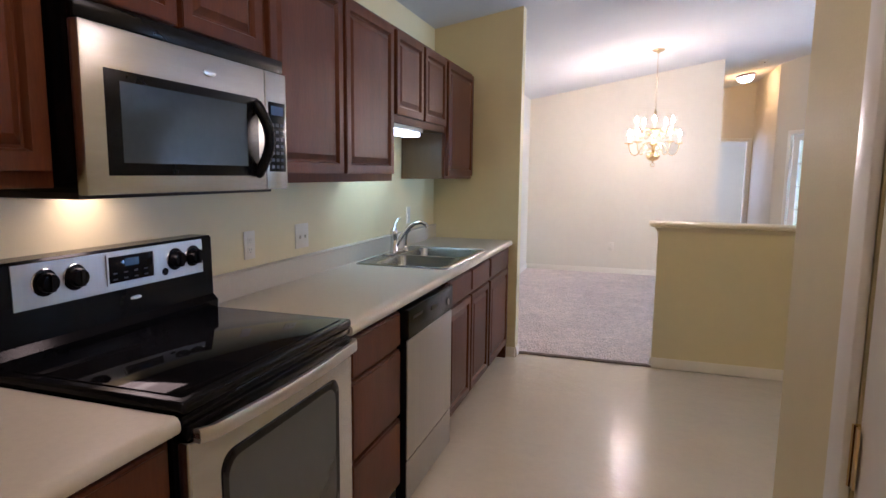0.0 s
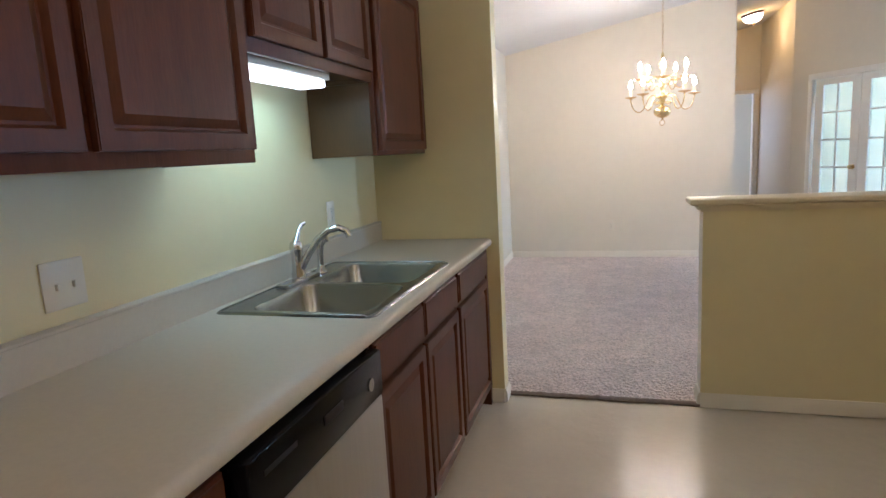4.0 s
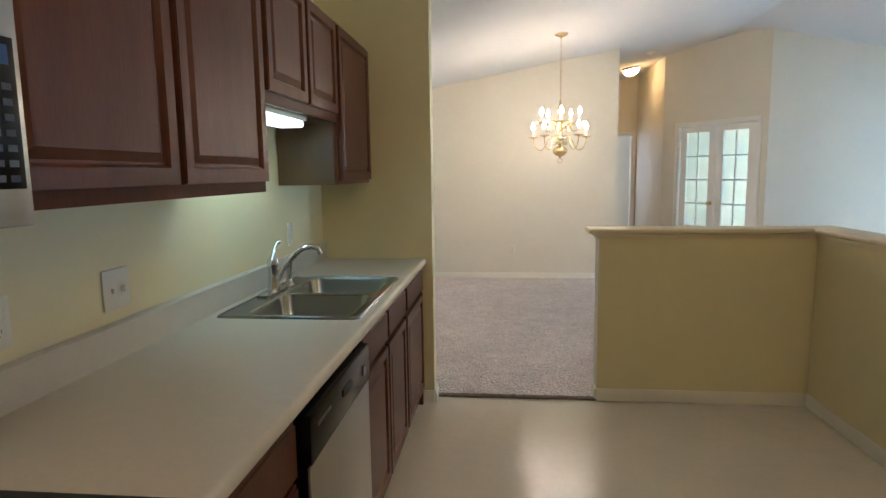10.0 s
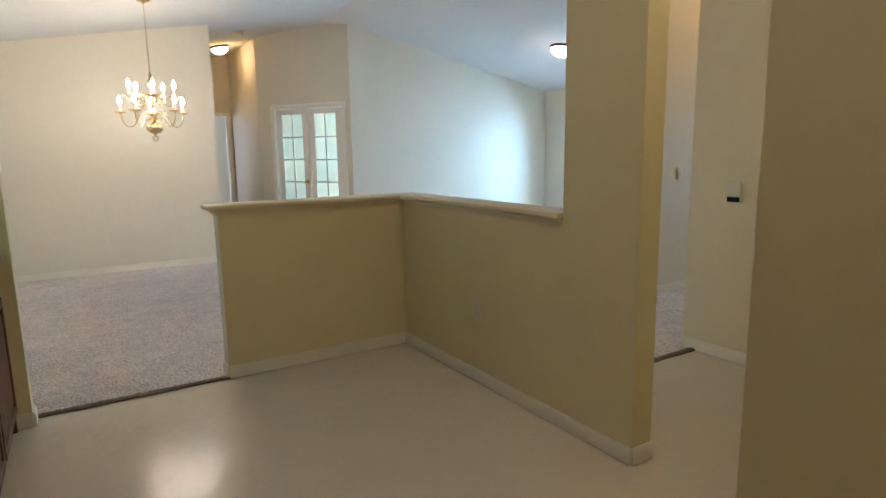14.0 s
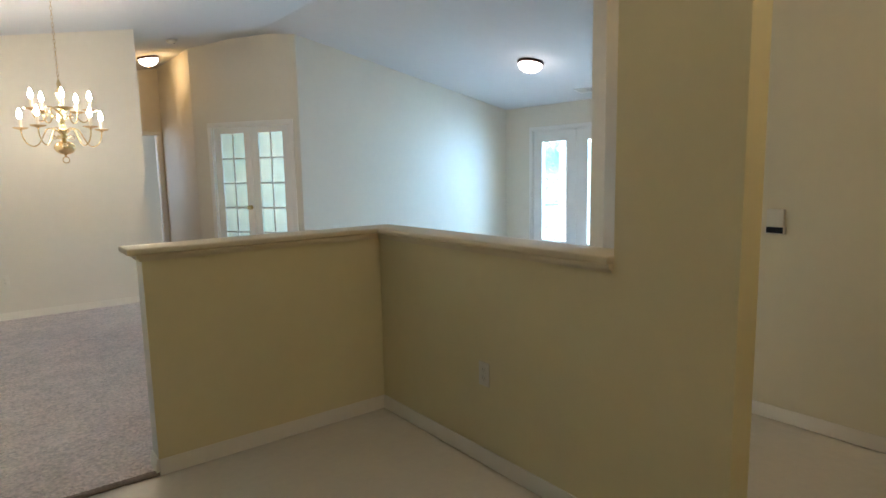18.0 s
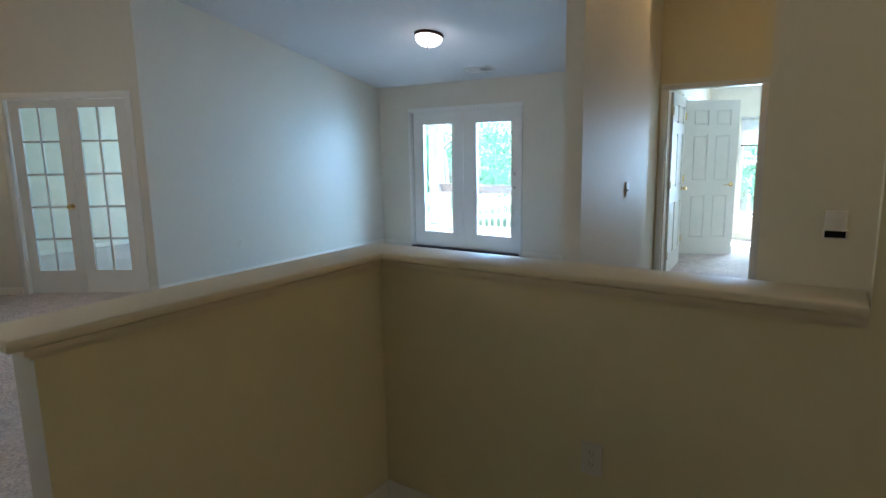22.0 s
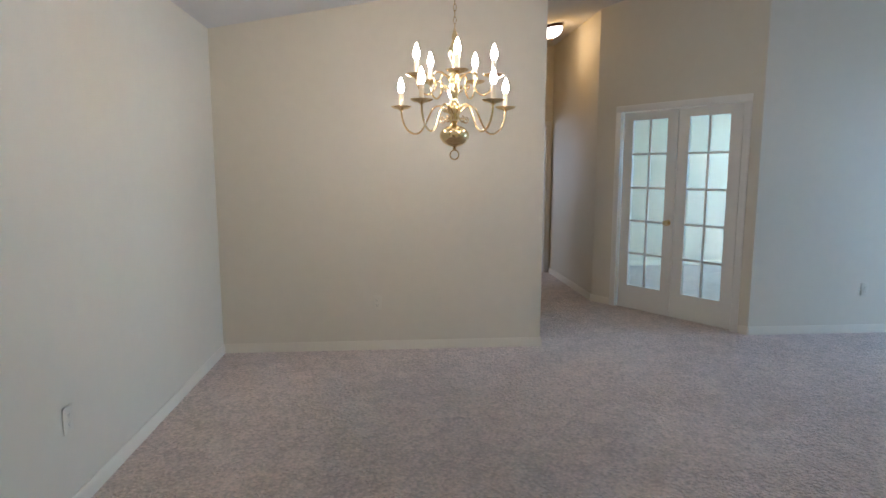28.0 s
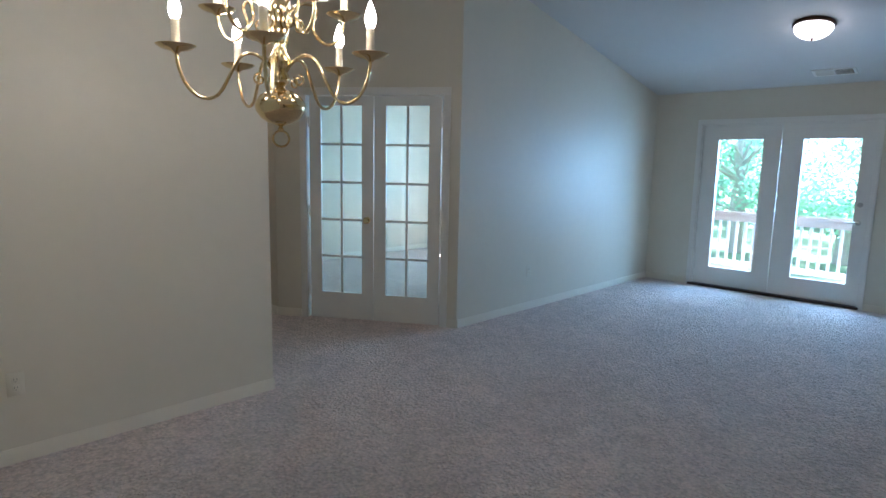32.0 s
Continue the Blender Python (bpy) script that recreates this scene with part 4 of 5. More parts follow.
SPY = TY + 0.16
spray = thing("sink_sprayer", pose(TX + 0.01, SPY, TZ), "chrome side sprayer in its holder on the sink", "sprayer")
part("holder", lathe([(0.024, 0.0), (0.023, 0.008), (0.016, 0.014), (0.014, 0.03)], 18, (TX + 0.01, SPY, TZ)), M_CHROME, spray, smooth=50)
part("wand", tube([(TX + 0.01, SPY, TZ + 0.025), (TX + 0.012, SPY, TZ + 0.075), (TX + 0.014, SPY + 0.002, TZ + 0.11), (TX + 0.026, SPY + 0.006, TZ + 0.133), (TX + 0.046, SPY + 0.010, TZ + 0.138)], [0.011, 0.013, 0.015, 0.017, 0.013], 12), M_CHROME, spray, smooth=60)

# ---- tube light over the sink ----
ul = thing("under_cabinet_light", pose(-0.55, 3.36, 1.672), "lit fluorescent tube light under the short cabinet", "light")
part("housing", bx(-0.628, 3.085, 1.656, -0.496, 3.668, 1.6915, 0.003), M_PLATE, ul)
part("diffuser", bx(-0.618, 3.092, 1.629, -0.507, 3.658, 1.657, 0.011, 4), G_TUBE, ul, "glowing white diffuser", smooth=50)

# ---- range ----
RY0, RY1 = 1.180, 1.946
rg = thing("electric_range", pose(-0.42, (RY0 + RY1) / 2, 0), "black and stainless steel electric range with a glass cooktop", "range")
part("body", bx(W + 0.02, RY0 + 0.004, 0.03, -0.150, RY1 - 0.004, 0.909), M_BLACK, rg)
part("cooktop", bx(W + 0.075, RY0 + 0.002, 0.910, -0.117, RY1 - 0.002, 0.939, 0.009, 3), M_BLACK, rg, smooth=40)
part("cooktop_glass", bx(W + 0.12, RY0 + 0.03, 0.9392, -0.142, RY1 - 0.03, 0.9422, 0.001), M_GLASSTOP, rg, "glossy black glass cooktop")
part("front_rail", bx(-0.150, RY0 + 0.003, 0.887, -0.122, RY1 - 0.003, 0.9095, 0.006), M_BLACK, rg)
part("backguard", prism([(W + 0.012, 0.90), (W + 0.110, 0.90), (W + 0.118, 0.965), (W + 0.098, 0.985), (W + 0.095, 1.184), (W + 0.086, 1.190), (W + 0.012, 1.190)], "y", RY0 + 0.002, RY1 - 0.002), M_BLACK, rg, smooth=30)
panel = part("control_panel", prism([(W + 0.0965, 1.070), (W + 0.1005, 1.070), (W + 0.0985, 1.182), (W + 0.0955, 1.182)], "y", RY0 + 0.062, RY1 - 0.052), M_DWSTEEL, rg, "brushed steel control panel")
part("display", bx(W + 0.0975, 1.512, 1.092, W + 0.1030, 1.674, 1.168, 0.002), M_GLASSTOP, panel, "black clock display")
bm = pierced([1.506, 1.512, 1.674, 1.680], [1.086, 1.092, 1.168, 1.174], {(1, 1)}, 0, 0.005)
bmesh.ops.transform(bm, matrix=pose(W + 0.1035, 0, 0, 0, 0, 90), verts=list(bm.verts))
part("display_bezel", bm, M_DWSTEEL, panel, "raised steel bezel")
part("clock_digits", bx(W + 0.1031, 1.568, 1.136, W + 0.1036, 1.618, 1.158), G_LCD, panel, "dim blue clock digits")
for k in range(8):
    part("key", bx(W + 0.1031, 1.514 + 0.037 * (k % 4) + 0.012, 1.100 + 0.017 * (k // 4), W + 0.1036, 1.514 + 0.037 * (k % 4) + 0.026, 1.1045 + 0.017 * (k // 4)), M_GREY, panel)
for y in (1.324, 1.409, 1.768, 1.848):
    bm = lathe([(0.033, 0), (0.033, 0.002), (0.027, 0.003), (0.025, 0.022), (0.022, 0.027), (0.004, 0.028)], 24)
    bmesh.ops.transform(bm, matrix=Matrix.Translation((W + 0.0985, y, 1.130)) @ Matrix.Rotation(radians(90), 4, "Y"), verts=list(bm.verts))
    box(bm, W + 0.120, y - 0.005, 1.108, W + 0.132, y + 0.005, 1.152)
    knob = part("knob", bm, M_BLACK, panel, "black control knob", smooth=40)
    ring = tube([(W + 0.1005, y + 0.034 * math.cos(2 * math.pi * j / 28), 1.130 + 0.034 * math.sin(2 * math.pi * j / 28)) for j in range(29)], 0.0022, 6)
    part("trim_ring", ring, M_CHROME, knob, "chrome ring", smooth=60)
bm = lathe([(0.012, 0), (0.012, 0.004), (0.004, 0.005)], 16)
bmesh.ops.transform(bm, matrix=Matrix.Translation((W + 0.099, 1.722, 1.096)) @ Matrix.Rotation(radians(90), 4, "Y"), verts=list(bm.verts))
part("indicator", bm, M_BLACK, panel)
bm = lathe([(0.021, 0), (0.021, 0.002), (0.017, 0.003)], 20)
bmesh.ops.scale(bm, vec=(0.36, 1, 1), verts=list(bm.verts))
bmesh.ops.transform(bm, matrix=Matrix.Translation((W + 0.098, 1.605, 1.036)) @ Matrix.Rotation(radians(80), 4, "Y"), verts=list(bm.verts))
part("badge", bm, M_STEEL, rg, "small plain oval badge")
door = part("oven_door", bx(-0.149, RY0 + 0.010, 0.235, -0.114, RY1 - 0.010, 0.850, 0.008, 3), M_STEEL, rg, "stainless oven door", smooth=40)
bm = bmesh.new()
loft(bm, [[(x, y, z) for y, z, x in [(p[0], p[1], xx) for p in ring_loop(RY0 + i, RY1 - i, 0.345 + j, 0.780 - j, 0.045, 0)]] for xx, i, j in ((-0.1138, 0.105, 0.0), (-0.1110, 0.108, 0.003), (-0.1110, 0.128, 0.024))], False)
part("window_frame", bm, M_BLACK, door, "black window surround")
bm = bmesh.new()
bm.faces.new([bm.verts.new((-0.1113, p[0], p[1])) for p in ring_loop(RY0 + 0.126, RY1 - 0.126, 0.368, 0.758, 0.035, 0)])
part("window", bm, M_OVENGLASS, door, "smoked glass oven window")
part("door_top", bx(-0.149, RY0 + 0.011, 0.8505, -0.117, RY1 - 0.011, 0.885, 0.006), M_BLACK, door, "black top edge")
bm = bmesh.new()
rows = []
for k in range(25):
    u = k / 24
    y, bow = RY0 + 0.020 + (RY1 - RY0 - 0.040) * u, 0.018 * math.sin(math.pi * u) + (0.014 if 0 < k < 24 else 0.0)
    xc, half = -0.100 + bow, 0.009
    rows.append([(xc - half, y, 0.850), (xc + half * 0.6, y, 0.848), (xc + half, y, 0.853), (xc + half, y, 0.875), (xc + half * 0.6, y, 0.881), (xc - half, y, 0.879)])
first = loft(bm, rows)[0]
bm.faces.new(first)
part("handle", bm, M_NICKEL, door, "bowed flat satin steel handle", smooth=40)
for y in (RY0 + 0.034, RY1 - 0.034):
    part("handle_bracket", bx(-0.1175, y - 0.014, 0.856, -0.090, y + 0.014, 0.874, 0.003), M_STEEL, door)
part("storage_drawer", bx(-0.149, RY0 + 0.010, 0.055, -0.118, RY1 - 0.010, 0.228, 0.008, 2), M_STEEL, rg, "steel storage drawer")

# ---- microwave ----
MY0, MY1, MZ0, MZ1, MX = 1.209, 1.972, 1.352, 1.768, -0.392
mw = thing("microwave", pose(-0.57, (MY0 + MY1) / 2, MZ0), "over-the-range stainless steel and black microwave oven", "microwave")
part("body", bx(W + 0.004, MY0 + 0.002, MZ0 + 0.010, MX, MY1 - 0.002, MZ1), M_BLACK, mw)
part("vent_grille", bx(MX, MY0 + 0.001, MZ1 - 0.042, MX + 0.020, MY1 - 0.001, MZ1, 0.004), M_BLACK, mw, "black top vent")
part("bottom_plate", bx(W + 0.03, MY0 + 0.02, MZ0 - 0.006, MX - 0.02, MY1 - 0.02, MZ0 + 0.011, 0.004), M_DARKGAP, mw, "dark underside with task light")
part("task_light_lens", bx(-0.66, 1.46, MZ0 - 0.009, -0.60, 1.58, MZ0 - 0.006), glow("lit_task_lens", (1, 0.85, 0.6), 0.12), mw, "glowing task light lens")
SPLIT = 1.856
mdoor = part("door", bx(MX + 0.001, MY0, MZ0 + 0.004, MX + 0.030, SPLIT - 0.002, MZ1 - 0.045, 0.004), M_STEEL, mw, "stainless door")
part("control_side", bx(MX + 0.001, SPLIT + 0.001, MZ0 + 0.004, MX + 0.030, MY1, MZ1 - 0.045, 0.004), M_STEEL, mw, "stainless control side")
part("window_surround", bx(MX + 0.029, MY0 + 0.056, MZ0 + 0.047, MX + 0.0315, SPLIT - 0.040, MZ1 - 0.136, 0.001), M_BLACK, mdoor, "black glass surround")
part("window", bx(MX + 0.0314, MY0 + 0.096, MZ0 + 0.076, MX + 0.0325, SPLIT - 0.098, MZ1 - 0.160), M_SCREEN, mdoor, "dark mesh window")
pts = [(MX + 0.030, SPLIT - 0.052, MZ0 + 0.050)] + [(MX + 0.036 + 0.034 * math.sin(math.pi * k / 12), SPLIT - 0.052 + 0.012 * math.sin(math.pi * k / 12), MZ0 + 0.053 + 0.208 * k / 12) for k in range(13)] + [(MX + 0.030, SPLIT - 0.052, MZ0 + 0.266)]
part("handle", tube(pts, [0.013] + [0.016] * 13 + [0.013], 10), M_BLACK, mdoor, "black arched handle", smooth=60)
keypad = part("keypad", bx(MX + 0.029, SPLIT + 0.014, MZ0 + 0.060, MX + 0.0315, MY1 - 0.012, MZ1 - 0.138, 0.001), M_BLACK, mw, "black keypad")
part("display", bx(MX + 0.0314, SPLIT + 0.026, MZ1 - 0.178, MX + 0.0322, MY1 - 0.024, MZ1 - 0.150), G_LCD, keypad, "blue clock display")
for r in range(7):
    for c in range(3):
        y, z = SPLIT + 0.024 + 0.026 * c, MZ0 + 0.070 + 0.022 * r
        part("key", bx(MX + 0.0314, y, z, MX + 0.0319, y + 0.017, z + 0.010), M_GREY, keypad)
bm = lathe([(0.024, 0), (0.024, 0.002), (0.018, 0.003)], 20)
bmesh.ops.scale(bm, vec=(0.45, 1, 1), verts=list(bm.verts))
bmesh.ops.transform(bm, matrix=Matrix.Translation((MX + 0.030, 1.605, MZ1 - 0.094)) @ Matrix.Rotation(radians(90), 4, "Y"), verts=list(bm.verts))
part("badge", bm, M_STEEL, mdoor, "small plain oval badge")

# ---- dishwasher ----
DY0, DY1 = 2.418, 3.040
dw = thing("dishwasher", pose(-0.42, (DY0 + DY1) / 2, 0), "stainless dishwasher with a black control panel under the worktop", "dishwasher")
part("body", bx(W + 0.05, DY0 + 0.006, 0.09, FX - 0.012, DY1 - 0.006, 0.868), M_DARKGAP, dw)
part("control_panel", bx(FX - 0.010, DY0 + 0.004, 0.735, FX + 0.048, DY1 - 0.004, 0.862, 0.008, 2), M_BLACK, dw, "black control panel", smooth=40)
part("latch", bx(FX + 0.0475, 2.70, 0.800, FX + 0.052, 2.79, 0.822, 0.002), M_DARKGAP, dw, "black latch recess")
part("vent_slot", bx(FX + 0.0475, 2.470, 0.815, FX + 0.0495, 2.585, 0.826), M_DARKGAP, dw)
bm = lathe([(0.017, 0), (0.017, 0.003), (0.004, 0.004)], 18)
bmesh.ops.transform(bm, matrix=Matrix.Translation((FX + 0.047, 2.955, 0.79)) @ Matrix.Rotation(radians(90), 4, "Y"), verts=list(bm.verts))
part("badge", bm, M_STEEL, dw, "small plain round badge")
part("door_liner", bx(FX - 0.010, DY0 + 0.004, 0.030, FX + 0.034, DY1 - 0.004, 0.730), M_BLACK, dw, "black door edge")
part("door", bx(FX + 0.0345, DY0 + 0.006, 0.217, FX + 0.043, DY1 - 0.006, 0.731, 0.003, 2), M_DWSTEEL, dw, "stainless door", smooth=40)
part("kick_panel", bx(FX + 0.0345, DY0 + 0.006, 0.030, FX + 0.041, DY1 - 0.006, 0.208, 0.003), M_DWSTEEL, dw, "stainless access panel")


# ---- wall plates ----
def plate(m, kind, label, mat=None):
    """A plate on a wall: u across, v out of the wall, z up."""
    ob = thing({"outlet": "wall_outlet", "switch": "light_switch", "double": "light_switch"}[kind], m, label, "outlet" if kind == "outlet" else "switch", "wall plates")
    w = 0.058 if kind == "double" else 0.036
    part("plate", bx(-w, 0.0006, -0.058, w, 0.006, 0.058, 0.003), mat or M_PLATE, ob, local=True)
    if kind == "outlet":
        for z in (-0.020, 0.020):
            sock = part("socket", bx(-0.016, 0.005, z - 0.014, 0.016, 0.0075, z + 0.014, 0.002), mat or M_PLATE, ob, local=True)
            for u in (-0.006, 0.006):
                part("slot", bx(u - 0.0012, 0.0072, z - 0.003, u + 0.0012, 0.0078, z + 0.007), M_SLOT, sock, local=True)
            part("slot", bx(-0.002, 0.0072, z - 0.011, 0.002, 0.0078, z - 0.007), M_SLOT, sock, local=True)
    else:
        for u in ((-0.023, 0.023) if kind == "double" else (0,)):
            part("toggle", bx(u - 0.004, 0.005, -0.012, u + 0.004, 0.016, 0.004, 0.002), M_PLATE, ob, local=True)
    return ob


def WEST_M(y, z):
    return pose(W, y, z, 0, 0, -90)


plate(WEST_M(2.287, 1.112), "outlet", "white duplex outlet on the wall above the worktop")
plate(WEST_M(2.690, 1.112), "double", "white double switch plate above the worktop")
plate(WEST_M(4.085, 1.122), "outlet", "white outlet on the wall behind the sink")
plate(WEST_M(6.82, 0.420), "outlet", "white outlet low on the dining room side wall")
plate(pose(0.470, DIN, 0.395, 0, 0, 180), "outlet", "white outlet low on the dining room wall")
plate(pose(4.80, LIV, 0.400, 0, 0, 180), "outlet", "white outlet low on the living room wall")
plate(pose(2.17, 3.847, 0.448, 0, 0, 90), "outlet", "white outlet low on the half wall")
plate(pose(5.10, 4.66, 1.130, 0, 0, 180), "switch", "white light switch on the hall wall")
th = thing("thermostat", pose(3.72, 3.24, 1.075, 0, 0, 90), "white wall thermostat with a dark display", "thermostat")
part("case", bx(-0.044, 0.0006, -0.005, 0.044, 0.024, 0.085, 0.006), M_PLATE, th, local=True)
part("base", bx(-0.052, 0.0006, -0.048, 0.052, 0.020, -0.004, 0.005), M_PLATE, th, local=True)
part("display", bx(-0.042, 0.0195, -0.042, 0.042, 0.0215, -0.010), M_BLACK, th, "dark display", local=True)
chime = thing("door_chime", pose(5.12, 3.56, 2.10), "small brown door chime box high on the hall wall", "door chime")
part("case", bx(-0.035, 0.0006, -0.050, 0.035, 0.022, 0.050, 0.004), M_RUST, chime, local=True)
for k in range(5):
    part("louvre", bx(-0.028, 0.0215, -0.041 + 0.018 * k, 0.028, 0.0245, -0.033 + 0.018 * k), M_BRONZE, chime, local=True)
sn = thing("wall_sensor", WEST_M(7.09, 2.318), "small dark sensor on a pale base, high on the wall", "sensor")
bm = lathe([(0.026, 0.0), (0.025, 0.006), (0.016, 0.010)], 18)
bmesh.ops.transform(bm, matrix=Matrix.Rotation(radians(-90), 4, "X"), verts=list(bm.verts))
part("base", bm, M_PLATE, sn, "pale round base", local=True)
part("case", bx(-0.014, 0.009, -0.017, 0.014, 0.034, 0.017, 0.006), M_DARKGAP, sn, local=True)
part("lens", bx(-0.007, 0.033, -0.007, 0.007, 0.037, 0.009, 0.002), M_GREY, sn, local=True)


# ---- ceiling lights and vent ----
def flush_light(name, x, y, z, tilt, label, bowl_mat, r=0.15):
    ob = thing(name, pose(x, y, z, 0, tilt, 0), label, "ceiling light", "flush ceiling lights")
    part("pan", lathe([(r * 1.08, -0.001), (r * 1.10, -0.012), (r * 1.04, -0.030), (r * 0.90, -0.034)], 32), M_BRONZE, ob, "dark bronze pan", smooth=40, local=True)
    prof = [(r * math.cos(radians(a)), -0.032 - 0.098 * math.sin(radians(a))) for a in range(0, 86, 8)]
    bowl = part("glass_bowl", lathe(prof, 32), bowl_mat, ob, "glowing frosted glass bowl", smooth=60, local=True)
    bowl.visible_shadow = False
    part("finial", lathe([(0.010, -0.126), (0.014, -0.133), (0.008, -0.141), (0.011, -0.147), (0.003, -0.154)], 14), M_BRONZE, ob, smooth=50, local=True)
    return ob


SLOPE_E, SLOPE_W = math.degrees(math.atan2(RZ - EAVE_E, E - RIDGE)), -math.degrees(math.atan2(RZ - EAVE_W, RIDGE - W))
flush_light("living_room_light", 5.92, 7.146, vault(5.92), SLOPE_E, "lit frosted bowl light with bronze rim on the ceiling", G_BOWL)
flush_light("north_hall_light", 2.38, 11.12, vault(2.38), SLOPE_W, "lit frosted bowl light on the hall ceiling", G_HALL, 0.13)
# Invented fixture round the added kitchen lamp; never in view.
flush_light("kitchen_light", 0.38, 1.05, vault(0.38), SLOPE_W, "assumed lit bowl light on the kitchen ceiling, added out of view", G_BOWL)
# Fixture for the assumed nook lamp, its form made up.
flush_light("nook_light", 2.05, 2.25, vault(2.05), SLOPE_W, "assumed lit bowl light on the nook ceiling, out of view", G_BOWL)
flush_light("east_hall_light", 5.6, 4.05, 3.0, 0, "lit frosted bowl light on the east hall ceiling", G_HALL, 0.12)


def smoke_detector(m, label):
    ob = thing("smoke_detector", m, label, "smoke detector", "smoke detectors")
    part("base", lathe([(0.068, -0.001), (0.070, -0.010), (0.066, -0.014)], 28), M_PLATE, ob, smooth=40, local=True)
    part("case", lathe([(0.062, -0.013), (0.062, -0.024), (0.050, -0.036), (0.012, -0.040)], 28), M_PLATE, ob, smooth=40, local=True)
    part("test_button", lathe([(0.012, -0.038), (0.011, -0.044), (0.004, -0.045)], 16, (0.02, 0, 0)), M_GREY, ob, smooth=40, local=True)


smoke_detector(pose(6.75, 4.45, 3.0), "white round smoke detector on the east hall ceiling")
smoke_detector(pose(2.40, 9.85, vault(2.40), 0, SLOPE_W, 0), "white round smoke detector on the sloped ceiling by the north hall")
vent = thing("ceiling_vent", pose(7.11, 7.20, vault(7.11), 0, SLOPE_E, 0), "white metal air vent with louvres in the ceiling", "vent")
bm = bmesh.new()
for a, b, c, d in ((-0.09, 0.09, -0.19, -0.165), (-0.09, 0.09, 0.165, 0.19), (-0.09, -0.065, -0.165, 0.165), (0.065, 0.09, -0.165, 0.165)):
    box(bm, a, c, -0.010, b, d, -0.001)
part("frame", bm, M_TRIM, vent, local=True)
# Dark sheet in place of the shaded duct behind the slats.
part("backing", bx(-0.065, -0.165, -0.003, 0.065, 0.165, -0.0015), M_DARKGAP, vent, local=True)
part("divider", bx(-0.065, -0.006, -0.010, 0.065, 0.006, -0.003), M_TRIM, vent, local=True)
for k in range(9):
    for y0, y1, tilt in ((-0.163, -0.007, -40), (0.007, 0.163, 40)):
        bm = bx(-0.0042, y0, -0.0005, 0.0042, y1, 0.0005)
        bmesh.ops.transform(bm, matrix=pose(-0.054 + 0.0135 * k, 0, -0.0075, 0, tilt, 0), verts=list(bm.verts))
        part("slat", bm, M_TRIM, vent, local=True)

# ---- chandelier ----
ch = thing("chandelier", pose(CHX, CHY, vault(CHX)), "polished brass two-tier chandelier with ten lit candle bulbs", "chandelier")
top_z = vault(CHX)
part("canopy", lathe([(0.070, -0.002), (0.068, -0.012), (0.045, -0.026), (0.014, -0.034), (0.010, -0.048)], 24, (CHX, CHY, top_z)), M_BRASS, ch, smooth=50)
z0 = CHZ
ringm = tube([(CHX + 0.024 * math.cos(a), CHY, z0 + 0.024 + 0.024 * math.sin(a)) for a in [2 * math.pi * k / 20 for k in range(21)]], 0.0035, 8)
bmesh.ops.rotate(ringm, cent=(CHX, CHY, z0), matrix=Matrix.Rotation(radians(-30), 3, "Z"), verts=list(ringm.verts))
part("pull_ring", ringm, M_BRASS, ch, smooth=60)
body = [(0.006, 0.046), (0.010, 0.054), (0.005, 0.060), (0.014, 0.064), (0.038, 0.071), (0.060, 0.086), (0.073, 0.105), (0.0765, 0.120), (0.073, 0.135), (0.060, 0.152), (0.038, 0.166), (0.018, 0.172), (0.014, 0.180), (0.024, 0.190), (0.030, 0.205), (0.022, 0.225), (0.030, 0.240), (0.036, 0.255), (0.024, 0.275), (0.014, 0.300), (0.022, 0.325), (0.030, 0.345), (0.020, 0.365), (0.028, 0.385), (0.033, 0.400), (0.022, 0.420), (0.012, 0.450), (0.016, 0.480), (0.028, 0.510), (0.034, 0.535), (0.024, 0.560), (0.012, 0.585), (0.016, 0.605), (0.010, 0.625), (0.005, 0.640)]
part("column", lathe(body, 28, (CHX, CHY, z0)), M_BRASS, ch, "turned brass column with a large ball", smooth=60)
n_links = 20
zc0, zc1 = z0 + 0.636, top_z - 0.046
step = (zc1 - zc0) / n_links
for k in range(n_links):
    zc = zc0 + step * (k + 0.5)
    pts = []
    for j in range(13):
        a = 2 * math.pi * j / 12
        u, v = 0.0075 * math.cos(a), (step * 0.62) * math.sin(a)
        pts.append((CHX + (u if k % 2 else 0), CHY + (0 if k % 2 else u), zc + v))
    part("chain_link", tube(pts, 0.0018, 6), M_BRASS, ch, smooth=60)


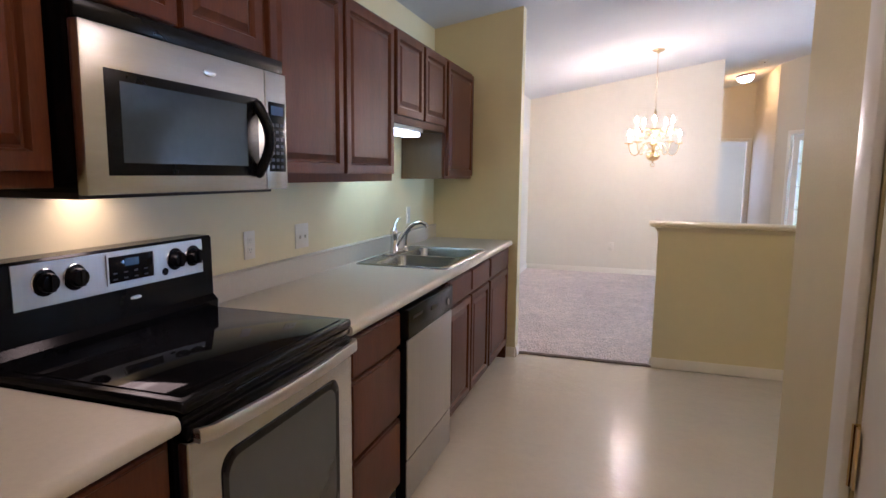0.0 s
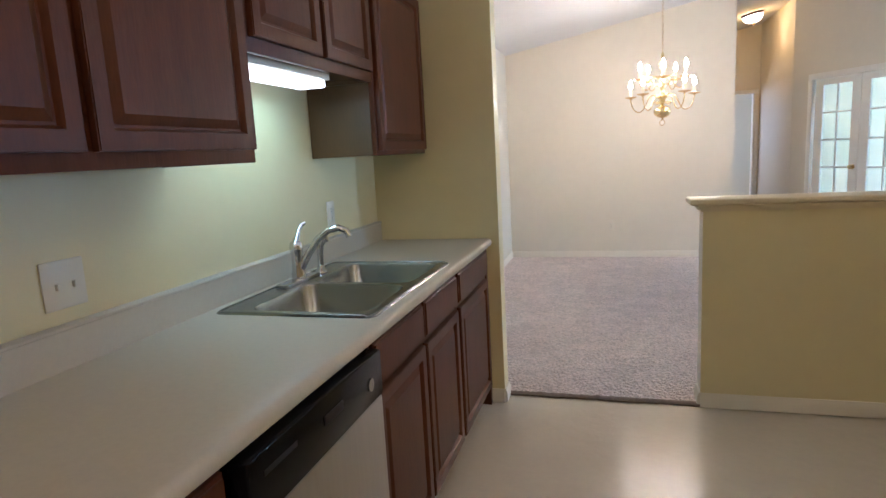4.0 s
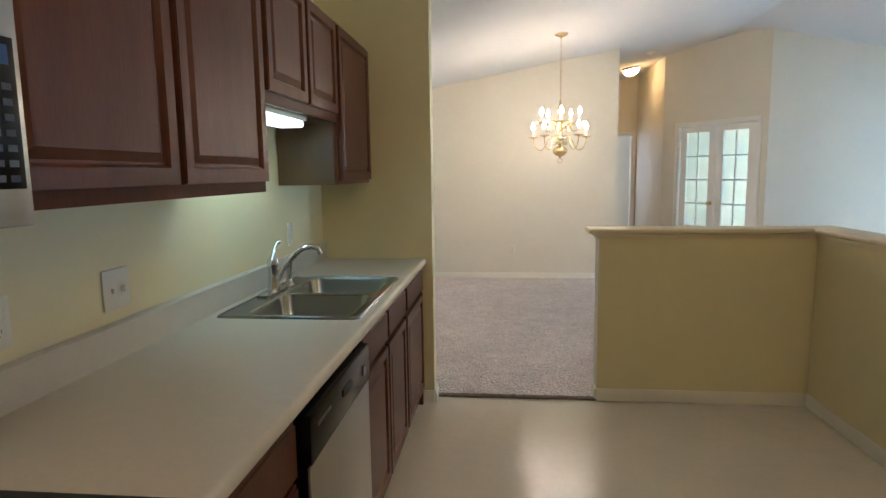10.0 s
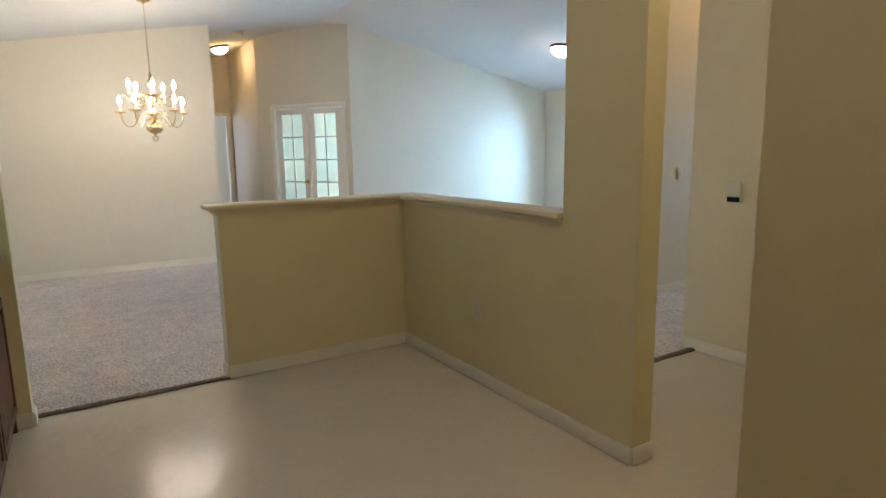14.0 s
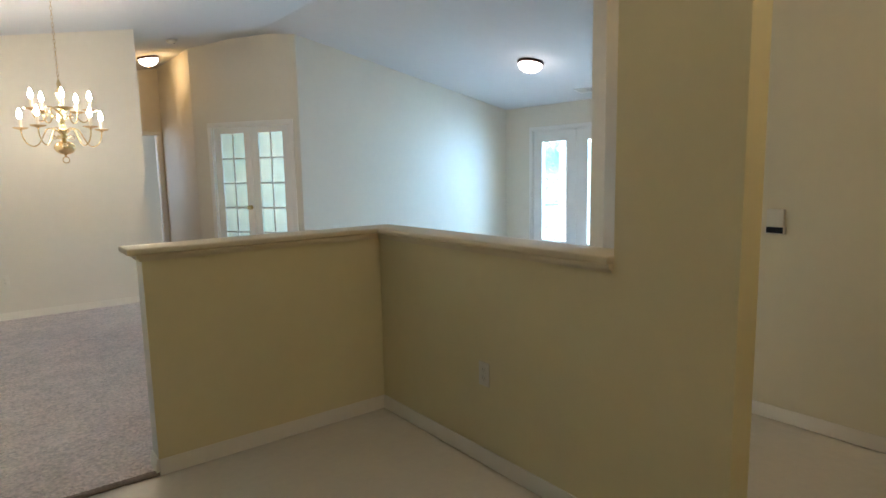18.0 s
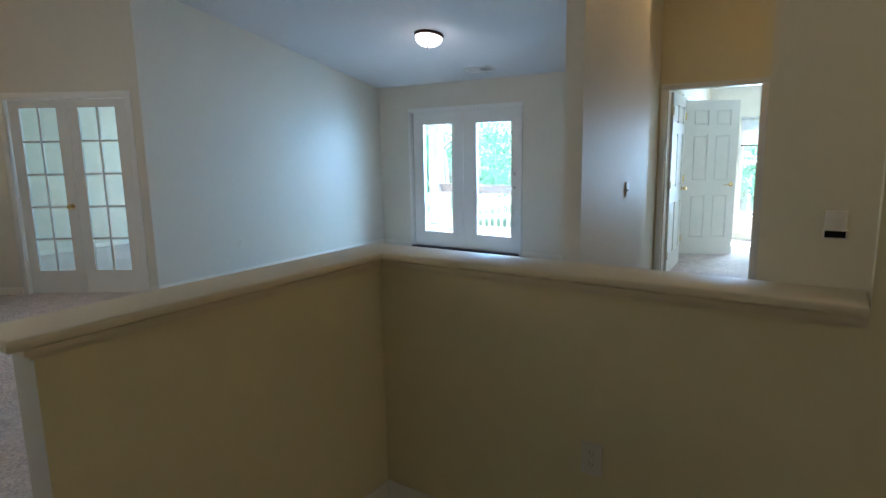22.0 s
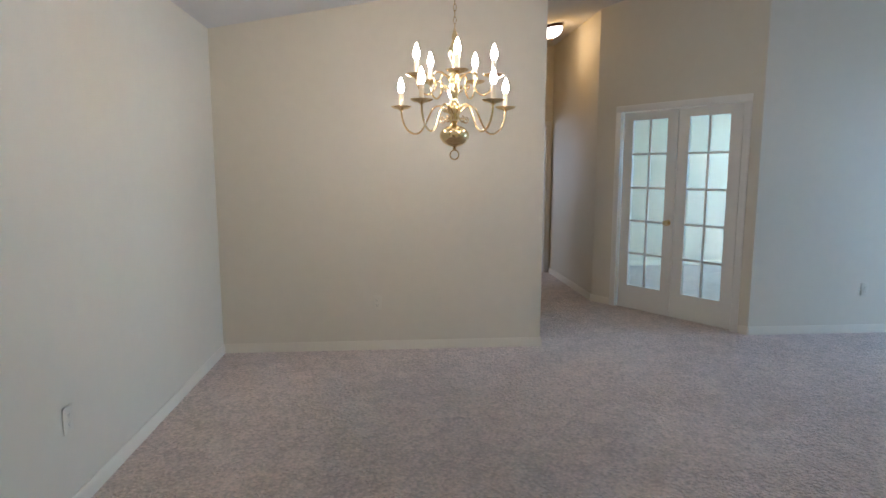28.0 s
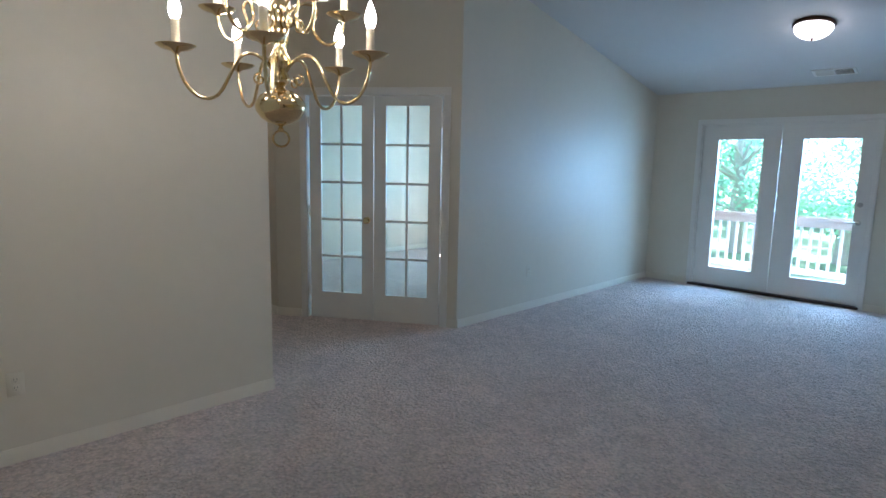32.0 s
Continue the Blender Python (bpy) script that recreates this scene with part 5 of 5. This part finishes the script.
def arm(r, zd, hub, angle, big):
    """A curled arm from the column to a drip pan, with sleeve and bulb, in a plane through the axis."""
    ca, sa = math.cos(radians(angle)), math.sin(radians(angle))

    def at(q, z):
        return (CHX + q * ca, CHY + q * sa, z0 + z)
    d = 0.13 if big else 0.085
    pts = [at(0.022, hub), at(0.045, hub + 0.028), at(0.08, hub + 0.045), at(0.115, hub + 0.030), at(r * 0.50, zd - d * 0.45), at(r * 0.62, zd - d * 0.90), at(r * 0.76, zd - d), at(r * 0.90, zd - d * 0.80), at(r * 0.98, zd - d * 0.40), at(r, zd - 0.008)]
    smooth = []
    for i in range(len(pts) - 1):
        p0, p1, p2, p3 = [Vector(pts[max(0, min(len(pts) - 1, i + o))]) for o in (-1, 0, 1, 2)]
        for s in (0, 0.34, 0.67):
            smooth.append(0.5 * ((2 * p1) + (p2 - p0) * s + (2 * p0 - 5 * p1 + 4 * p2 - p3) * s * s + (3 * p1 - p0 - 3 * p2 + p3) * s ** 3))
    smooth.append(Vector(pts[-1]))
    ob = part("arm", tube(smooth, 0.0052, 8), M_BRASS, ch, smooth=60)
    curl = [at(0.030 + 0.018 * math.cos(a) * (1 - k / 26) + 0.030, hub - 0.028 + 0.018 * math.sin(a) * (1 - k / 26)) for k, a in enumerate([radians(90 - 24 * j) for j in range(20)])]
    part("scroll", tube(curl, 0.0035, 6), M_BRASS, ob, smooth=60)
    px, py, pz = at(r, zd)
    part("drip_pan", lathe([(0.008, -0.012), (0.014, -0.006), (0.040, 0.000), (0.054, 0.009), (0.055, 0.011), (0.039, 0.004), (0.012, 0.002)], 24, (px, py, pz)), M_BRASS, ob, smooth=60)
    part("candle_sleeve", lathe([(0.0115, 0.002), (0.0115, 0.080), (0.009, 0.082)], 16, (px, py, pz)), M_CANDLE, ob, "ivory candle sleeve")
    bulb = part("bulb", lathe([(0.009, 0.080), (0.012, 0.088), (0.0170, 0.102), (0.0165, 0.114), (0.0105, 0.136), (0.0045, 0.152), (0.001, 0.158)], 16, (px, py, pz)), G_BULB, ob, "lit flame-shaped bulb", smooth=60)
    bulb.visible_shadow = False


for k in range(5):
    arm(0.285, 0.262, 0.225, 72 * k + 15.8, True)
    arm(0.200, 0.402, 0.385, 72 * k + 51.8, False)


# ---- bedroom window ----
wd = thing("window_bedroom", pose(BX + 0.06, (WY0 + WY1) / 2, WZ0), "white double-hung bedroom window with a raised blind", "window", kind="structure")
bm = bmesh.new()
for a, b, c, d in ((WY0, WY0 + 0.05, WZ0, WZ1), (WY1 - 0.05, WY1, WZ0, WZ1), (WY0 + 0.05, WY1 - 0.05, WZ0, WZ0 + 0.05), (WY0 + 0.05, WY1 - 0.05, WZ1 - 0.05, WZ1), (WY0 + 0.05, WY1 - 0.05, 1.15, 1.20), (4.228, 4.252, WZ0 + 0.05, WZ1 - 0.05)):
    box(bm, BX + 0.04, a, c, BX + 0.085, b, d)
part("window_frame", bm, M_TRIM, wd)
part("window_sill", bx(BX - 0.05, WY0 - 0.06, WZ0 - 0.03, BX + 0.04, WY1 + 0.06, WZ0, 0.006), M_TRIM, wd)
for c, d in ((WZ0 + 0.05, 1.15), (1.20, WZ1 - 0.05)):
    for a, b in ((WY0 + 0.05, 4.228), (4.252, WY1 - 0.05)):
        pane = part("pane", bx(BX + 0.058, a, c, BX + 0.062, b, d), M_PANE, wd)
        pane.visible_shadow = False
bl = thing("window_blind", pose(BX + 0.02, (WY0 + WY1) / 2, WZ1), "white mini blind drawn over the top of the window", "blind")
part("head_rail", bx(BX + 0.005, WY0 + 0.02, WZ1 - 0.035, BX + 0.035, WY1 - 0.02, WZ1 - 0.002), M_BLIND, bl)
for k in range(16):
    bm = bx(-0.0125, WY0 + 0.025, -0.0006, 0.0125, WY1 - 0.025, 0.0006)
    bmesh.ops.transform(bm, matrix=pose(BX + 0.019, 0, WZ1 - 0.05 - 0.0225 * k, 0, 62, 0), verts=list(bm.verts))
    part("slat", bm, M_BLIND, bl)
part("bottom_rail", bx(BX + 0.008, WY0 + 0.025, WZ1 - 0.428, BX + 0.032, WY1 - 0.025, WZ1 - 0.406), M_BRONZE, bl, "dark bottom rail")
# study window
sw = thing("window_study", pose(E + 0.06, 11.2, 0.75), "white study window", "window", kind="structure")
bm = bmesh.new()
for a, b, c, d in ((10.3, 10.36, 0.75, 2.15), (12.04, 12.1, 0.75, 2.15), (10.36, 12.04, 0.75, 0.81), (10.36, 12.04, 2.09, 2.15), (11.18, 11.22, 0.81, 2.09)):
    box(bm, E + 0.04, a, c, E + 0.09, b, d)
part("window_frame", bm, M_TRIM, sw)

# ---- deck and garden ----
DX = 9.25
deck = solo("deck", bx(E + 0.13, 6.42, -0.20, DX + 0.15, 10.2, -0.05), M_DECK, "white painted porch deck", "deck", kind="structure")
rail = thing("porch_railing", pose(DX, 7.5, -0.05), "white porch railing with square balusters and a wide top rail", "railing")
part("top_rail", bx(DX - 0.07, 6.42, 0.80, DX + 0.07, 9.30, 0.84, 0.006), M_RAILTOP, rail, "weathered top rail")
part("upper_rail", bx(DX - 0.02, 6.42, 0.70, DX + 0.02, 9.30, 0.80, 0.004), M_RAILTOP, rail)
part("bottom_rail", bx(DX - 0.02, 6.42, 0.03, DX + 0.02, 9.30, 0.11, 0.004), M_DECK, rail)
base = bx(DX - 0.018, -0.018, 0.11, DX + 0.018, 0.018, 0.70, 0.003)
bmesh.ops.translate(base, verts=list(base.verts), vec=(-DX, 0, 0))
bal_mesh = mesh_of("baluster", base, M_DECK, 30)
for k in range(24):
    b = new("baluster", bal_mesh)
    b.parent = rail
    b.location = (0, 6.50 + 0.12 * k - 7.5, 0.05)
post = thing("porch_post", pose(DX, 9.40, -0.05), "white square porch post with a capital", "post")
part("shaft", bx(DX - 0.10, 9.30, -0.05, DX + 0.10, 9.50, 2.60, 0.01), M_DECK, post)
part("capital", bx(DX - 0.13, 9.27, 1.72, DX + 0.13, 9.53, 1.80, 0.01), M_DECK, post)
part("foot", bx(DX - 0.13, 9.27, -0.05, DX + 0.13, 9.53, 0.12, 0.01), M_DECK, post)
# Out of view; the eave is lengthened to keep sun off post and rail.
solo("porch_roof", bx(E + 0.13, 6.42, 2.60, DX + 0.95, 10.4, 2.72), M_DECK, "white boarded porch roof, its unseen eave lengthened to shade the post", "roof", kind="structure")
solo("ground", bx(-60, -60, -1.2, 140, 120, -1.0), M_GRASS, "green lawn round the house", "ground", kind="structure")


def tree(x, y, h, r, seed, n=12000):
    rng = random.Random(seed)
    ob = thing("tree", pose(x, y, -1.0), "leafy green tree beyond the porch", "tree", "garden trees")
    bm = tube([(x, y, -1.0), (x + 0.1, y, 0.8), (x - 0.05, y + 0.1, h * 0.45), (x + 0.1, y, h * 0.8)], [0.22, 0.17, 0.12, 0.03], 9)
    clumps = []
    for k in range(13):
        a, zz = rng.uniform(0, 6.28), rng.uniform(h * 0.05, h * 0.85)
        rr = r * rng.uniform(0.35, 0.95) * (1 - 0.45 * abs(zz / h - 0.4))
        p = Vector((x + rr * math.cos(a), y + rr * math.sin(a), zz + 0.5))
        tube([(x, y, max(0.2, zz * 0.7)), ((x + p.x) / 2, (y + p.y) / 2, zz * 0.9 + 0.2), p], [0.06, 0.04, 0.012], 6, bm)
        clumps.append((p, r * rng.uniform(0.32, 0.55)))
    part("trunk", bm, M_BARK, ob, smooth=60)
    verts, faces = [], []
    for k in range(n):
        c, cr = clumps[rng.randrange(len(clumps))]
        d = Vector((rng.gauss(0, 1), rng.gauss(0, 1), rng.gauss(0, 0.8))).normalized() * cr * rng.uniform(0.25, 1.0)
        q = Euler((rng.uniform(-1, 1), rng.uniform(-1, 1), rng.uniform(0, 6.28))).to_matrix()
        s = rng.uniform(0.035, 0.085)
        i = len(verts)
        verts += [tuple(c + d + q @ Vector(v)) for v in ((-s, 0, 0), (0, -s * 0.5, s * 0.12), (s, 0, 0), (0, s * 0.5, s * 0.12))]
        faces.append((i, i + 1, i + 2, i + 3))
    me = bpy.data.meshes.new("crown")
    me.from_pydata([(v[0] - x, v[1] - y, v[2] + 1.0) for v in verts], [], faces)
    me.materials.append(M_LEAF)
    crown = new("crown", me)
    crown.parent = ob


for k, (x, y, h, r) in enumerate(((14.5, 12.9, 5.5, 2.0), (18.5, 11.6, 4.2, 2.2), (16.5, 15.2, 6.0, 2.4), (24.0, 9.4, 4.2, 2.4), (25.0, 13.8, 5.6, 2.8), (21.0, 17.0, 6.5, 2.8), (15.5, 2.7, 4.6, 1.9), (19.0, 5.6, 4.2, 2.2), (24.0, 1.6, 3.4, 2.6), (17.0, 4.3, 1.6, 2.0), (18.5, 8.9, 1.3, 2.2), (26.0, 4.2, 2.0, 3.2))):
    tree(x, y, h, r, 11 + k)


def woods(x0, x1, y0, y1, high, n, seed):
    """The far edge of the garden: one uneven bank of small leaves."""
    rng = random.Random(seed)
    verts, faces = [], []
    for k in range(n):
        y = rng.uniform(y0, y1)
        top = high * (0.62 + 0.22 * math.sin(y * 0.9) + 0.16 * math.sin(y * 2.3 + 1.0))
        z = -1.0 + (top + 1.0) * rng.random() ** 0.8
        c = Vector((rng.uniform(x0, x1) + 1.2 * math.sin(y * 1.4 + z * 1.1), y, z + rng.gauss(0, 0.15)))
        q = Euler((rng.uniform(-1.3, 1.3), rng.uniform(-1.3, 1.3), rng.uniform(0, 6.28))).to_matrix()
        s = rng.uniform(0.10, 0.24)
        i = len(verts)
        verts += [tuple(c + q @ Vector(v)) for v in ((-s, 0, 0), (0, -s * 0.55, s * 0.12), (s, 0, 0), (0, s * 0.55, s * 0.12))]
        faces.append((i, i + 1, i + 2, i + 3))
    me = bpy.data.meshes.new("far_woods")
    me.from_pydata(verts, [], faces)
    me.materials.append(M_LEAF)
    tagged(new("far_woods", me), "pale green woods at the far edge of the garden", "woods", kind="stuff")


woods(30.0, 33.0, -6.0, 30.0, 6.5, 42000, 77)
